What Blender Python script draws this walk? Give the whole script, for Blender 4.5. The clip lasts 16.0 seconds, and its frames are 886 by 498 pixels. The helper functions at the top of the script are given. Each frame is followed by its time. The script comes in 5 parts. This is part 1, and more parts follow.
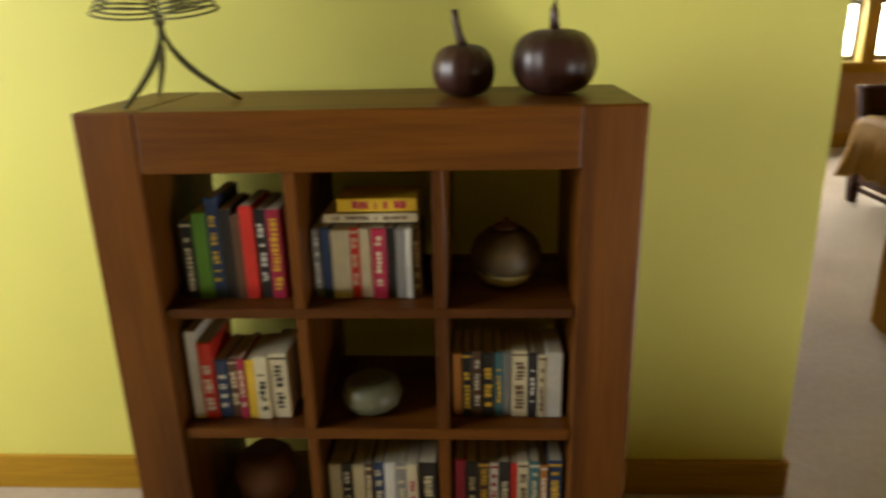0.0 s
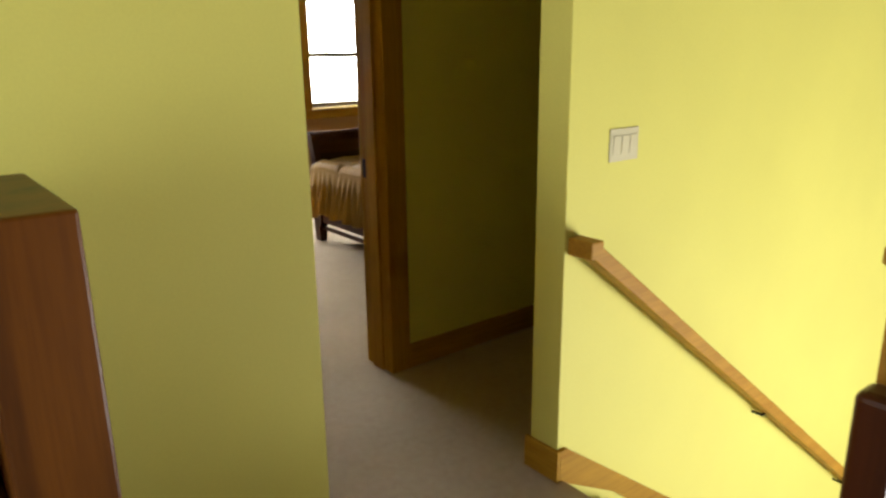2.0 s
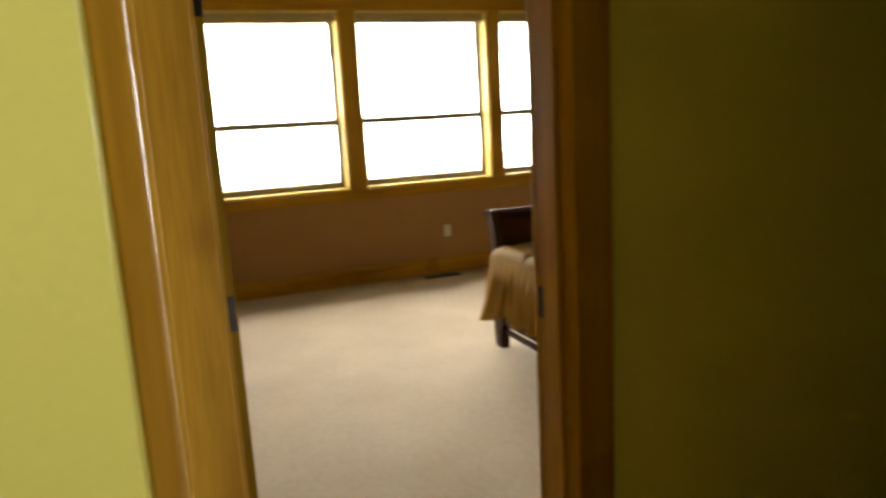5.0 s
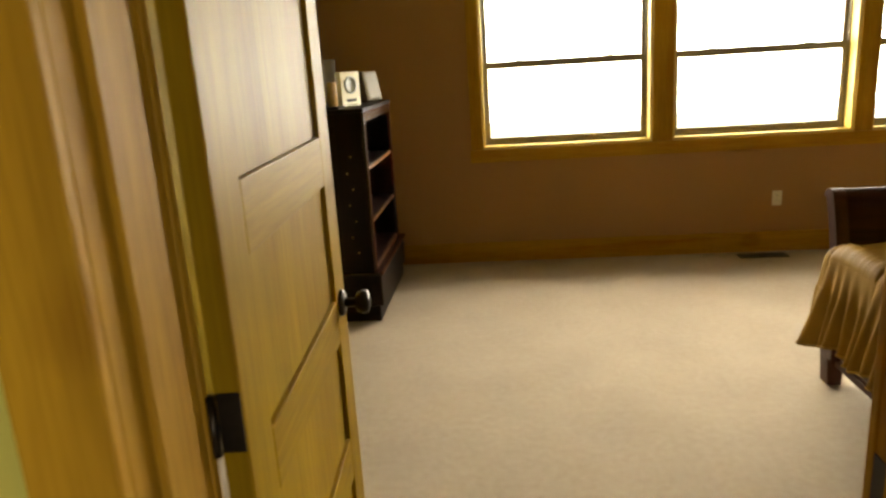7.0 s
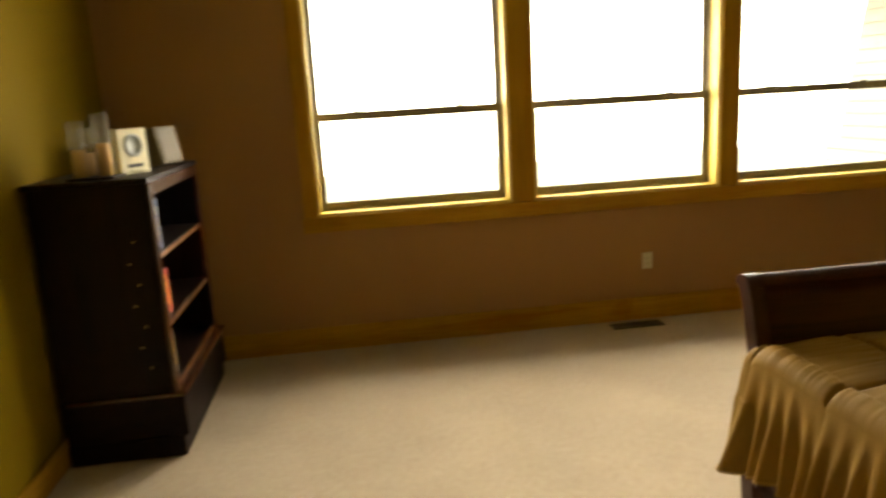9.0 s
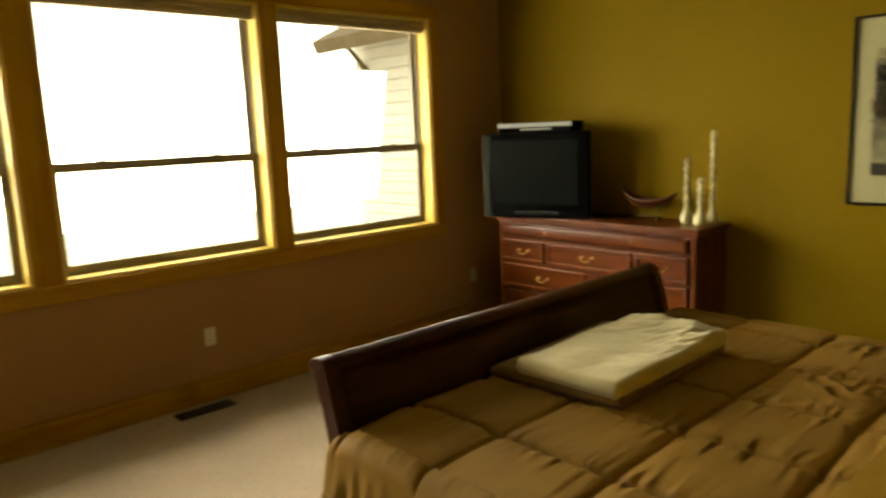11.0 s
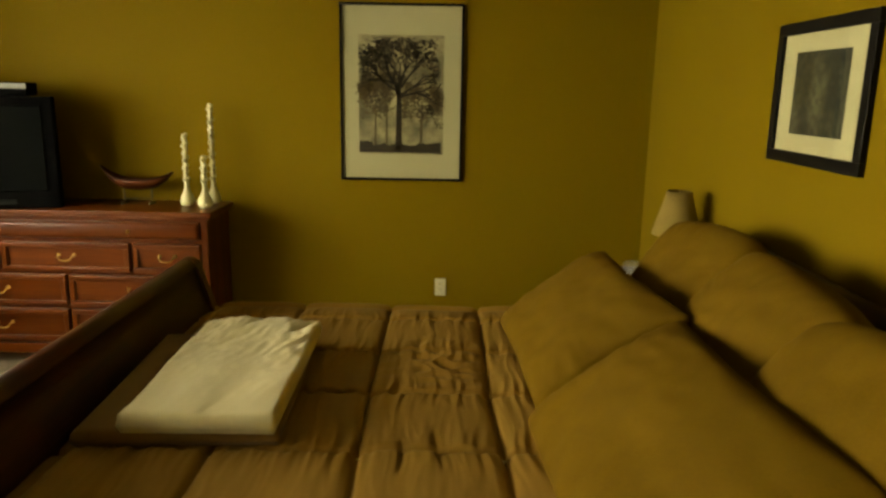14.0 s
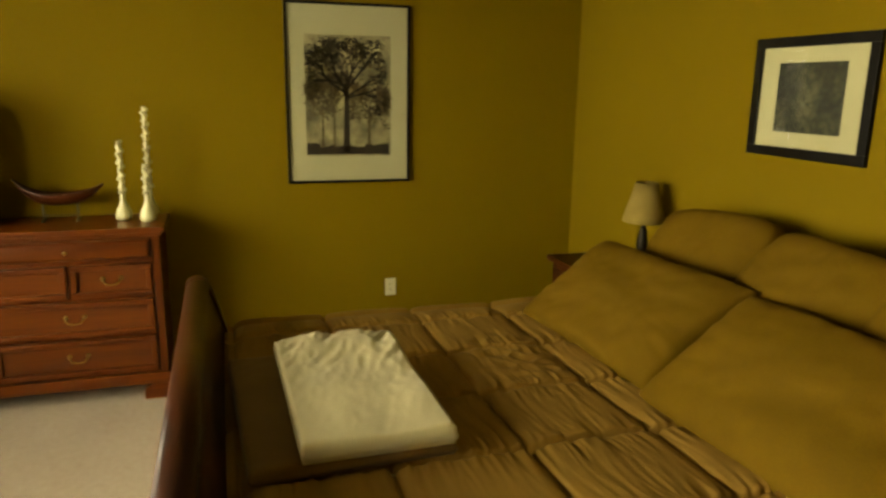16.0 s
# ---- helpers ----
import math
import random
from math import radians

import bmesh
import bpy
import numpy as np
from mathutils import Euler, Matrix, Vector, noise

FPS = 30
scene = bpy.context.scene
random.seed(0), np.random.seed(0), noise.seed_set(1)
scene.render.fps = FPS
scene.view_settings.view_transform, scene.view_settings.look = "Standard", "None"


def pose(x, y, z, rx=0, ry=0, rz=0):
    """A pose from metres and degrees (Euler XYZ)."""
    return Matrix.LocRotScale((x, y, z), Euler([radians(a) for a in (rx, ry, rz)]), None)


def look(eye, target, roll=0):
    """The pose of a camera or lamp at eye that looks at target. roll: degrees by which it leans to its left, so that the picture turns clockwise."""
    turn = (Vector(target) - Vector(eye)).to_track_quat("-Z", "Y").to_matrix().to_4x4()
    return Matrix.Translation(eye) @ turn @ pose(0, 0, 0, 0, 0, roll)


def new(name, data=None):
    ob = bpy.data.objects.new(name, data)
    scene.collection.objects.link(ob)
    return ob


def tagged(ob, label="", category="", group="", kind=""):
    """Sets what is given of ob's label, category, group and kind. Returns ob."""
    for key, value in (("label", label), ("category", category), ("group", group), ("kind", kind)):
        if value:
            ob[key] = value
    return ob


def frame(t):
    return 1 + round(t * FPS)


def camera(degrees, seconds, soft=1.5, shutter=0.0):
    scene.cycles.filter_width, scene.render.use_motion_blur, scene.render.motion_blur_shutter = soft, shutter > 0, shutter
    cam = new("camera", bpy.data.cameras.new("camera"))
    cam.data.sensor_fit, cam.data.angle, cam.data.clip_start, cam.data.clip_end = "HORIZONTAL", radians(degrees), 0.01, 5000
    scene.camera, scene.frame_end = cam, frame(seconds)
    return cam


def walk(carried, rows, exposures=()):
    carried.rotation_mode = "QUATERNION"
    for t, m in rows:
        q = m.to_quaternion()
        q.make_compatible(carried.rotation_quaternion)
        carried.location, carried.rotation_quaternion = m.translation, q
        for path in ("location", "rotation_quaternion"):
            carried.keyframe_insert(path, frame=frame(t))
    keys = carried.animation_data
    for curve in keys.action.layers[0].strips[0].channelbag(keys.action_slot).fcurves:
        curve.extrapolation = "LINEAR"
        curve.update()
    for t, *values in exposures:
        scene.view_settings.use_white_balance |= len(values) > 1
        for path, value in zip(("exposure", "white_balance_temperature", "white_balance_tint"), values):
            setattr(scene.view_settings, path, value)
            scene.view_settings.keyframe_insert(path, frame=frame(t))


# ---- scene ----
cam = camera(64.1, 16.0, 2.6, 0.5)
PATH = [
    (0, (-2.78, -8.013, 1.519), (-2.884, -6.119, 0.885), -1.4),
    (0.5, (-2.772, -7.935, 1.517), (-2.509, -6.064, 0.862), -2.0),
    (1, (-2.688, -7.823, 1.515), (-2.092, -5.995, 0.965), -2.2),
    (1.5, (-2.641, -7.72, 1.522), (-1.728, -6.019, 0.999), -0.1),
    (2, (-2.625, -7.566, 1.531), (-1.427, -6.056, 0.997), -0.7),
    (2.5, (-2.599, -7.425, 1.547), (-1.407, -5.902, 1.038), -1.2),
    (3, (-2.499, -7.292, 1.548), (-1.3, -5.751, 1.113), -2.5),
    (3.5, (-2.269, -7.133, 1.562), (-1.086, -5.582, 1.121), 0.7),
    (4, (-2.086, -6.926, 1.55), (-1.033, -5.295, 1.069), 0.9),
    (4.5, (-1.916, -6.649, 1.542), (-0.958, -4.96, 1.061), -2.7),
    (5, (-1.783, -6.404, 1.537), (-1.065, -4.575, 1.166), -3.2),
    (5.2, (-1.724, -6.324, 1.546), (-1.154, -4.45, 1.145), -2.3),
    (7.3, (-1.238, -5.411, 1.552), (-1.444, -3.485, 1.051), -3.5),
    (7.5, (-1.226, -5.341, 1.567), (-1.412, -3.412, 1.071), -2.6),
    (8, (-1.269, -5.06, 1.589), (-1.475, -3.118, 1.161), -5.4),
    (8.2, (-1.274, -4.948, 1.576), (-1.428, -3.001, 1.144), -5.3),
    (10.3, (-1.052, -4.253, 1.646), (-0.005, -2.574, 1.353), -1.6),
    (10.5, (-1.056, -4.233, 1.645), (0.093, -2.622, 1.356), -1.5),
    (11, (-1.028, -4.23, 1.644), (0.299, -2.771, 1.315), -2.4),
    (11.5, (-0.999, -4.215, 1.636), (0.573, -3.032, 1.275), -1.0),
    (12, (-0.934, -4.132, 1.643), (0.812, -3.223, 1.287), -0.5),
    (12.5, (-0.911, -4.039, 1.647), (0.956, -3.439, 1.256), -0.1),
    (13, (-0.95, -3.847, 1.657), (0.994, -3.593, 1.263), 0.5),
    (13.5, (-0.978, -3.64, 1.674), (0.983, -3.54, 1.295), 0.8),
    (14, (-0.909, -3.423, 1.67), (1.044, -3.419, 1.235), 1.0),
    (14.5, (-0.902, -3.167, 1.687), (1.044, -3.303, 1.247), 0.4),
    (15, (-0.958, -2.872, 1.697), (0.956, -3.207, 1.221), 1.5),
    (15.5, (-0.893, -2.623, 1.684), (1.013, -3.025, 1.233), 0.7),
    (16, (-0.828, -2.399, 1.707), (1.034, -2.976, 1.26), 0.9),
]
walk(cam, [(t, look(eye, target, roll)) for t, eye, target, roll in PATH], [(0, 0.05, 6700, 10), (1.5, -0.05, 6600, 10), (2.5, 0.0, 6500, 10), (5, 0.08, 6800, 10), (7.3, 0.05, 7600, 8), (8.2, 0.02, 7800, 8), (10.3, -0.35, 8100, 6), (12, -0.6, 8900, 2), (16, -0.7, 9400, 0)])

# ---- light ----
world = bpy.data.worlds.new("world")
scene.world = world
world.use_nodes = True
sky = world.node_tree.nodes.new("ShaderNodeTexSky")
sky.sky_type = "NISHITA"
sky.sun_disc = False
sky.sun_elevation = radians(51)
sky.sun_rotation = radians(259)
world.node_tree.links.new(sky.outputs[0], world.node_tree.nodes["Background"].inputs[0])
world.node_tree.nodes["Background"].inputs[1].default_value = 0.15

sun = bpy.data.lights.new("sun", "SUN")
sun.energy, sun.angle, sun.color = 2.5, radians(12), (1.0, 0.95, 0.86)
new("sun", sun).matrix_world = look((-16, -3, 20), (0, 0, 0))


def window_lamp(centre, toward, width, height, watts, color=(1.0, 0.97, 0.9), spread=180):
    """The sky's light that comes in through one window's opening."""
    la = bpy.data.lights.new("window_light", "AREA")
    la.shape, la.size, la.size_y, la.energy, la.color = "RECTANGLE", width, height, watts, color
    la.spread = radians(spread)
    new("window_light", la).matrix_world = look(centre, toward)


OPEN = [(-1.433, -0.153), (0.0, 1.306), (1.436, 2.753)]
SILL, HEAD, RAIL, CEIL = 0.9, 2.5, 1.548, 2.9
for x0, x1 in OPEN:
    window_lamp(((x0 + x1) / 2, 0.74, 1.62), ((x0 + x1) / 2, -3, 0.8), x1 - x0 + 0.12, 1.1, 98)
# a landing window to the west, and a low one in the stairwell's south wall
window_lamp((-6.17, -7.4, 1.9), (-3.0, -6.4, 1.45), 1.8, 1.4, 128, (0.93, 0.97, 1.0))
window_lamp((1.7, -10.28, -1.1), (-0.8, -6.0, 1.3), 2.2, 1.8, 325, (0.98, 0.98, 0.96))


# ---- materials ----
def shader(name, rough=0.6, metal=0.0, coat=0.0):
    m = bpy.data.materials.new(name)
    m.use_nodes = True
    b = m.node_tree.nodes["Principled BSDF"]
    b.inputs["Roughness"].default_value = rough
    b.inputs["Metallic"].default_value = metal
    b.inputs["Coat Weight"].default_value = coat
    b.inputs["Coat Roughness"].default_value = 0.15
    return m, m.node_tree, b


def add_noise(nt, scale, detail=4.0, stretch=(1, 1, 1)):
    tc = nt.nodes.new("ShaderNodeTexCoord")
    mp = nt.nodes.new("ShaderNodeMapping")
    mp.inputs["Scale"].default_value = stretch
    nt.links.new(tc.outputs["Object"], mp.inputs[0])
    n = nt.nodes.new("ShaderNodeTexNoise")
    n.inputs["Scale"].default_value, n.inputs["Detail"].default_value = scale, detail
    nt.links.new(mp.outputs[0], n.inputs[0])
    return n


def ramp(nt, source, stops):
    r = nt.nodes.new("ShaderNodeValToRGB")
    r.color_ramp.elements[0].position, r.color_ramp.elements[0].color = stops[0][0], (*stops[0][1], 1)
    r.color_ramp.elements[1].position, r.color_ramp.elements[1].color = stops[-1][0], (*stops[-1][1], 1)
    for p, c in stops[1:-1]:
        r.color_ramp.elements.new(p).color = (*c, 1)
    nt.links.new(source, r.inputs[0])
    return r


def mixed(nt, a, b, factor, mode="MULTIPLY"):
    m = nt.nodes.new("ShaderNodeMix")
    m.data_type, m.blend_type = "RGBA", mode
    m.inputs[0].default_value = factor
    nt.links.new(a, m.inputs[6])
    nt.links.new(b, m.inputs[7])
    return m.outputs[2]


def bump(nt, b, source, strength, distance):
    n = nt.nodes.new("ShaderNodeBump")
    n.inputs["Strength"].default_value, n.inputs["Distance"].default_value = strength, distance
    nt.links.new(source, n.inputs["Height"])
    nt.links.new(n.outputs[0], b.inputs["Normal"])


def scaled(c, k):
    return tuple(min(1.0, v * k) for v in c)


def surface(name, rgb, rough=0.6, fine=60.0, coarse=3.0, vary=0.08, relief=0.15, depth=0.002, metal=0.0, coat=0.0, sheen=0.0, spec=0.5):
    """A plain stuff: colour that varies at two scales, and fine relief."""
    m, nt, b = shader(name, rough, metal, coat)
    big, small = add_noise(nt, coarse, 3), add_noise(nt, fine, 5)
    r1 = ramp(nt, big.outputs[0], [(0.3, scaled(rgb, 1 - vary)), (0.7, scaled(rgb, 1 + vary))])
    r2 = ramp(nt, small.outputs[0], [(0.3, (1 - vary,) * 3), (0.7, (1.0,) * 3)])
    nt.links.new(mixed(nt, r1.outputs[0], r2.outputs[0], 1.0), b.inputs["Base Color"])
    bump(nt, b, small.outputs[0], relief, depth)
    b.inputs["Sheen Weight"].default_value = sheen
    b.inputs["Specular IOR Level"].default_value = spec
    return m


def wood(name, light, dark, axis, rough=0.4, coat=0.2, scale=14.0, knots=0.0, spec=0.5):
    """Grain that runs along one axis, with broad bands, fine pores and a few knots."""
    m, nt, b = shader(name, rough, 0.0, coat)
    b.inputs["Specular IOR Level"].default_value = spec
    stretch = [1.0, 1.0, 1.0]
    stretch["xyz".index(axis)] = 0.06
    grain = add_noise(nt, scale, 6, stretch)
    grain.inputs["Distortion"].default_value = 0.7
    pores = add_noise(nt, scale * 9, 3, stretch)
    blotch = add_noise(nt, 2.2, 3)
    r1 = ramp(nt, grain.outputs[0], [(0.32, dark), (0.5, scaled(light, 0.85)), (0.68, light)])
    r2 = ramp(nt, pores.outputs[0], [(0.35, (0.78, 0.74, 0.7)), (0.6, (1, 1, 1))])
    r3 = ramp(nt, blotch.outputs[0], [(0.3, (0.84, 0.8, 0.74)), (0.7, (1, 1, 1))])
    c = mixed(nt, mixed(nt, r1.outputs[0], r2.outputs[0], 0.7), r3.outputs[0], 0.9)
    if knots:
        spots = add_noise(nt, 2.6, 1)
        r4 = ramp(nt, spots.outputs[0], [(0.7, (1, 1, 1)), (0.76, (0.55, 0.4, 0.28))])
        c = mixed(nt, c, r4.outputs[0], knots)
    nt.links.new(c, b.inputs["Base Color"])
    bump(nt, b, pores.outputs[0], 0.12, 0.001)
    return m


def carpet_stuff():
    m, nt, b = shader("carpet", 0.95)
    b.inputs["Specular IOR Level"].default_value = 0.1
    tuft, patch, wear = add_noise(nt, 260, 3), add_noise(nt, 28, 4), add_noise(nt, 1.6, 3)
    r1 = ramp(nt, patch.outputs[0], [(0.3, (0.43, 0.345, 0.245)), (0.7, (0.48, 0.39, 0.28))])
    r2 = ramp(nt, tuft.outputs[0], [(0.3, (0.72, 0.7, 0.68)), (0.65, (1, 1, 1))])
    r3 = ramp(nt, wear.outputs[0], [(0.35, (0.86, 0.85, 0.84)), (0.65, (1, 1, 1))])
    c = mixed(nt, mixed(nt, r1.outputs[0], r2.outputs[0], 0.55), r3.outputs[0], 0.8)
    nt.links.new(c, b.inputs["Base Color"])
    b.inputs["Sheen Weight"].default_value = 0.15
    bump(nt, b, tuft.outputs[0], 0.6, 0.006)
    return m


def photo_stuff(name, pale, dark, blotch):
    """A printed photograph of a shady garden: dark foliage masses with a few pale gaps."""
    m, nt, b = shader(name, 0.5)
    mass, leaf = add_noise(nt, 7, 3, (1.2, 1.2, 0.8)), add_noise(nt, blotch, 7)
    r1 = ramp(nt, mass.outputs[0], [(0.4, scaled(dark, 1.6)), (0.5, scaled(pale, 0.55)), (0.64, pale)])
    r2 = ramp(nt, leaf.outputs[0], [(0.4, (0.25, 0.25, 0.22)), (0.58, (1, 1, 1))])
    nt.links.new(mixed(nt, r1.outputs[0], r2.outputs[0], 0.9), b.inputs["Base Color"])
    return m


def glass_stuff():
    m, nt, b = shader("window_glass", 0.0)
    b.inputs["Transmission Weight"].default_value = 1.0
    b.inputs["IOR"].default_value = 1.02
    b.inputs["Base Color"].default_value = (0.97, 0.99, 0.98, 1)
    return m


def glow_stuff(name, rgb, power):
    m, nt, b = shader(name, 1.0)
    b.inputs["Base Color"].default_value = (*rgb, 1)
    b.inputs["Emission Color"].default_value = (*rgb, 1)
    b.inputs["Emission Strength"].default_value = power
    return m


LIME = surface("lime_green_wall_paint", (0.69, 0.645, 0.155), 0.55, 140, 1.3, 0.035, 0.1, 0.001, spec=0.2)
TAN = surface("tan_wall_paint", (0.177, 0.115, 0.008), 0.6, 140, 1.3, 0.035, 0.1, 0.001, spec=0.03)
# Second wall colour: brown cast of backlight and bounce on the window wall.
BACKLIT = surface("backlit_tint_wall_paint", (0.34, 0.192, 0.078), 0.6, 140, 1.3, 0.035, 0.1, 0.001, spec=0.03)
# Unseen ceiling, coloured dark so that little light bounces off it.
DIMCEIL = surface("darkened_ceiling_paint", (0.22, 0.2, 0.14), 0.8, 90, 2, 0.03, 0.3, 0.002, spec=0.2)
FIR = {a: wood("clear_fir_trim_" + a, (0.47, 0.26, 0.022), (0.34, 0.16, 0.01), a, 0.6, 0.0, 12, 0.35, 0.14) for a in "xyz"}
# Lighter copy of the fir: window daylight is put into its colour.
LITFIR = {a: wood("daylit_fir_liner_" + a, (0.74, 0.56, 0.14), (0.62, 0.44, 0.09), a, 0.45, 0.0, 12, 0.0, 0.3) for a in "xz"}
VARNISH = {a: wood("varnished_fir_door_" + a, (0.32, 0.195, 0.010), (0.25, 0.138, 0.006), a, 0.5, 0.0, 9, 0.0, 0.04) for a in "xyz"}
RAILWOOD = wood("maple_handrail", (0.52, 0.275, 0.035), (0.42, 0.2, 0.022), "x", 0.5, 0.0, 12, 0.0, 0.2)
SHELF = {a: wood("honey_brown_hardwood_" + a, (0.17, 0.056, 0.005), (0.06, 0.017, 0.0025), a, 0.42, 0.05, 11, 0.0, 0.25) for a in "xyz"}
BEDWOOD = {a: wood("dark_stained_bed_wood_" + a, (0.07, 0.017, 0.004), (0.024, 0.006, 0.002), a, 0.36, 0.06, 10, 0.0, 0.2) for a in "xyz"}
CHERRY = {a: wood("cherry_dresser_wood_" + a, (0.15, 0.034, 0.003), (0.07, 0.014, 0.0015), a, 0.32, 0.12, 10, 0.0, 0.3) for a in "xyz"}
EBONY = {a: wood("ebonised_cabinet_wood_" + a, (0.014, 0.005, 0.003), (0.005, 0.002, 0.0015), a, 0.45, 0.0, 10, 0.0, 0.15) for a in "xyz"}
CABINETRED = wood("dark_red_cabinet_wood", (0.05, 0.014, 0.005), (0.02, 0.006, 0.003), "z", 0.25, 0.3, 10, 0.0, 0.5)
CARPET = carpet_stuff()
CLOTH = surface("bronze_quilted_satin", (0.27, 0.155, 0.035), 0.55, 220, 5, 0.07, 0.2, 0.001, spec=0.05)
SUEDE = surface("olive_gold_velour", (0.124, 0.069, 0.007), 0.85, 160, 7, 0.1, 0.25, 0.0015, spec=0.03)
LINEN = surface("cream_cotton_sheet", (0.6, 0.53, 0.30), 0.85, 250, 6, 0.05, 0.25, 0.001, sheen=0.15, spec=0.08)
THROW = surface("brown_fleece_throw", (0.2, 0.115, 0.03), 0.9, 200, 6, 0.1, 0.3, 0.002, sheen=0.2, spec=0.08)
PLASTIC = surface("ivory_plastic", (0.60, 0.55, 0.34), 0.4, 50, 4, 0.02, 0.03, 0.0005)
SLOT = surface("dark_slot", (0.03, 0.028, 0.025), 0.6)
BLACK = surface("black_plastic", (0.004, 0.004, 0.004), 0.5, 120, 4, 0.1, 0.05, 0.0005, spec=0.0)
SCREEN = surface("dark_picture_tube", (0.004, 0.005, 0.005), 0.25, 30, 3, 0.05, 0.0, 0.0005, spec=0.1)
TVGREY = surface("dark_grey_plastic", (0.02, 0.022, 0.02), 0.5, 80, 4, 0.05, 0.03, 0.0005, spec=0.08)
SILVER = surface("grey_plastic", (0.33, 0.35, 0.32), 0.4, 80, 4, 0.05, 0.03, 0.0005)
BRONZE = surface("oil_rubbed_bronze", (0.03, 0.024, 0.018), 0.35, 80, 5, 0.15, 0.05, 0.0005, metal=0.9)
BRASS = surface("antique_brass", (0.42, 0.29, 0.10), 0.3, 80, 5, 0.12, 0.05, 0.0005, metal=1.0)
IRON = surface("dark_iron_wire", (0.10, 0.09, 0.04), 0.6, 80, 5, 0.15, 0.05, 0.0005, metal=0.6)
GOURD = surface("dark_lacquered_gourd", (0.045, 0.015, 0.010), 0.38, 30, 6, 0.3, 0.1, 0.001, coat=0.1)
CERAMIC = surface("ivory_glazed_ceramic", (0.56, 0.52, 0.28), 0.3, 40, 5, 0.04, 0.05, 0.001, coat=0.3)
STONEWARE = surface("mottled_stoneware", (0.13, 0.09, 0.04), 0.55, 24, 14, 0.5, 0.4, 0.003)
CELADON = surface("pale_celadon_glaze", (0.17, 0.17, 0.10), 0.4, 24, 7, 0.15, 0.2, 0.002)
REDCLAY = surface("red_clay", (0.19, 0.08, 0.045), 0.6, 24, 7, 0.2, 0.4, 0.003)
MATBOARD = surface("cream_mat_board", (0.46, 0.42, 0.24), 0.9, 150, 4, 0.02, 0.05, 0.0005, spec=0.08)
FRAMEBLACK = surface("black_frame_lacquer", (0.006, 0.005, 0.004), 0.45, 60, 4, 0.15, 0.05, 0.0005, spec=0.12)
PAGES = surface("book_pages", (0.60, 0.53, 0.36), 0.9, 300, 8, 0.1, 0.3, 0.0008, spec=0.08)
SHADE = surface("parchment_lampshade", (0.25, 0.18, 0.05), 0.85, 90, 6, 0.08, 0.2, 0.001, spec=0.08)
BLIND = surface("taupe_pleated_blind", (0.36, 0.28, 0.14), 0.85, 90, 6, 0.05, 0.2, 0.001)
SASH = surface("taupe_vinyl_sash", (0.2, 0.16, 0.09), 0.45, 70, 4, 0.05, 0.05, 0.0005)
SIDING = surface("pale_lap_siding", (0.8, 0.77, 0.66), 0.7, 60, 3, 0.06, 0.2, 0.002, spec=0.2)
EAVE = surface("weathered_soffit_boards", (0.2, 0.15, 0.08), 0.8, 40, 4, 0.15, 0.2, 0.002, spec=0.2)
GRASS = surface("dry_pale_ground", (0.8, 0.78, 0.68), 0.95, 20, 0.6, 0.15, 0.4, 0.01, spec=0.2)
GLASS = glass_stuff()
GLAZING = glass_stuff()
GLAZING.name = "picture_glass"
GLAZING.node_tree.nodes["Principled BSDF"].inputs["IOR"].default_value = 1.25
CRYSTAL, _, _b = shader("clear_glass", 0.03)
_b.inputs["Alpha"].default_value = 0.09
_b.inputs["Base Color"].default_value = (0.8, 0.82, 0.76, 1)
WAX = surface("amber_wax", (0.62, 0.36, 0.10), 0.5, 40, 5, 0.06, 0.05, 0.0005)
# Gives off its own light to whiten what the windows look out on.
SKYGLOW = glow_stuff("glowing_distance_sheet", (1.0, 0.99, 0.95), 4.0)
PHOTO_TREES = surface("print_of_pale_mist", (0.33, 0.285, 0.145), 0.5, 14, 7, 0.45, 0.0, 0.0005)
PRINTINK = surface("dark_printing_ink", (0.026, 0.016, 0.005), 0.5, 40, 9, 0.4, 0.0, 0.0005)
PRINTGREY = surface("grey_printing_ink", (0.115, 0.083, 0.032), 0.5, 40, 9, 0.4, 0.0, 0.0005)
PHOTO_GARDEN = photo_stuff("print_of_dark_garden", (0.10, 0.10, 0.048), (0.012, 0.013, 0.006), 38)


# ---- building blocks ----
def box(bm, x0, x1, y0, y1, z0, z1, r=0.0, seg=2):
    m = Matrix.Translation(((x0 + x1) / 2, (y0 + y1) / 2, (z0 + z1) / 2)) @ Matrix.Diagonal((x1 - x0, y1 - y0, z1 - z0, 1))
    vs = bmesh.ops.create_cube(bm, size=1, matrix=m)["verts"]
    if r:
        es = list({e for v in vs for e in v.link_edges})
        bmesh.ops.bevel(bm, geom=es, offset=r, segments=seg, profile=0.5, affect="EDGES")
    return bm


def rbox(x0, x1, y0, y1, z0, z1, r=0.004, seg=2):
    return box(bmesh.new(), x0, x1, y0, y1, z0, z1, r, seg)


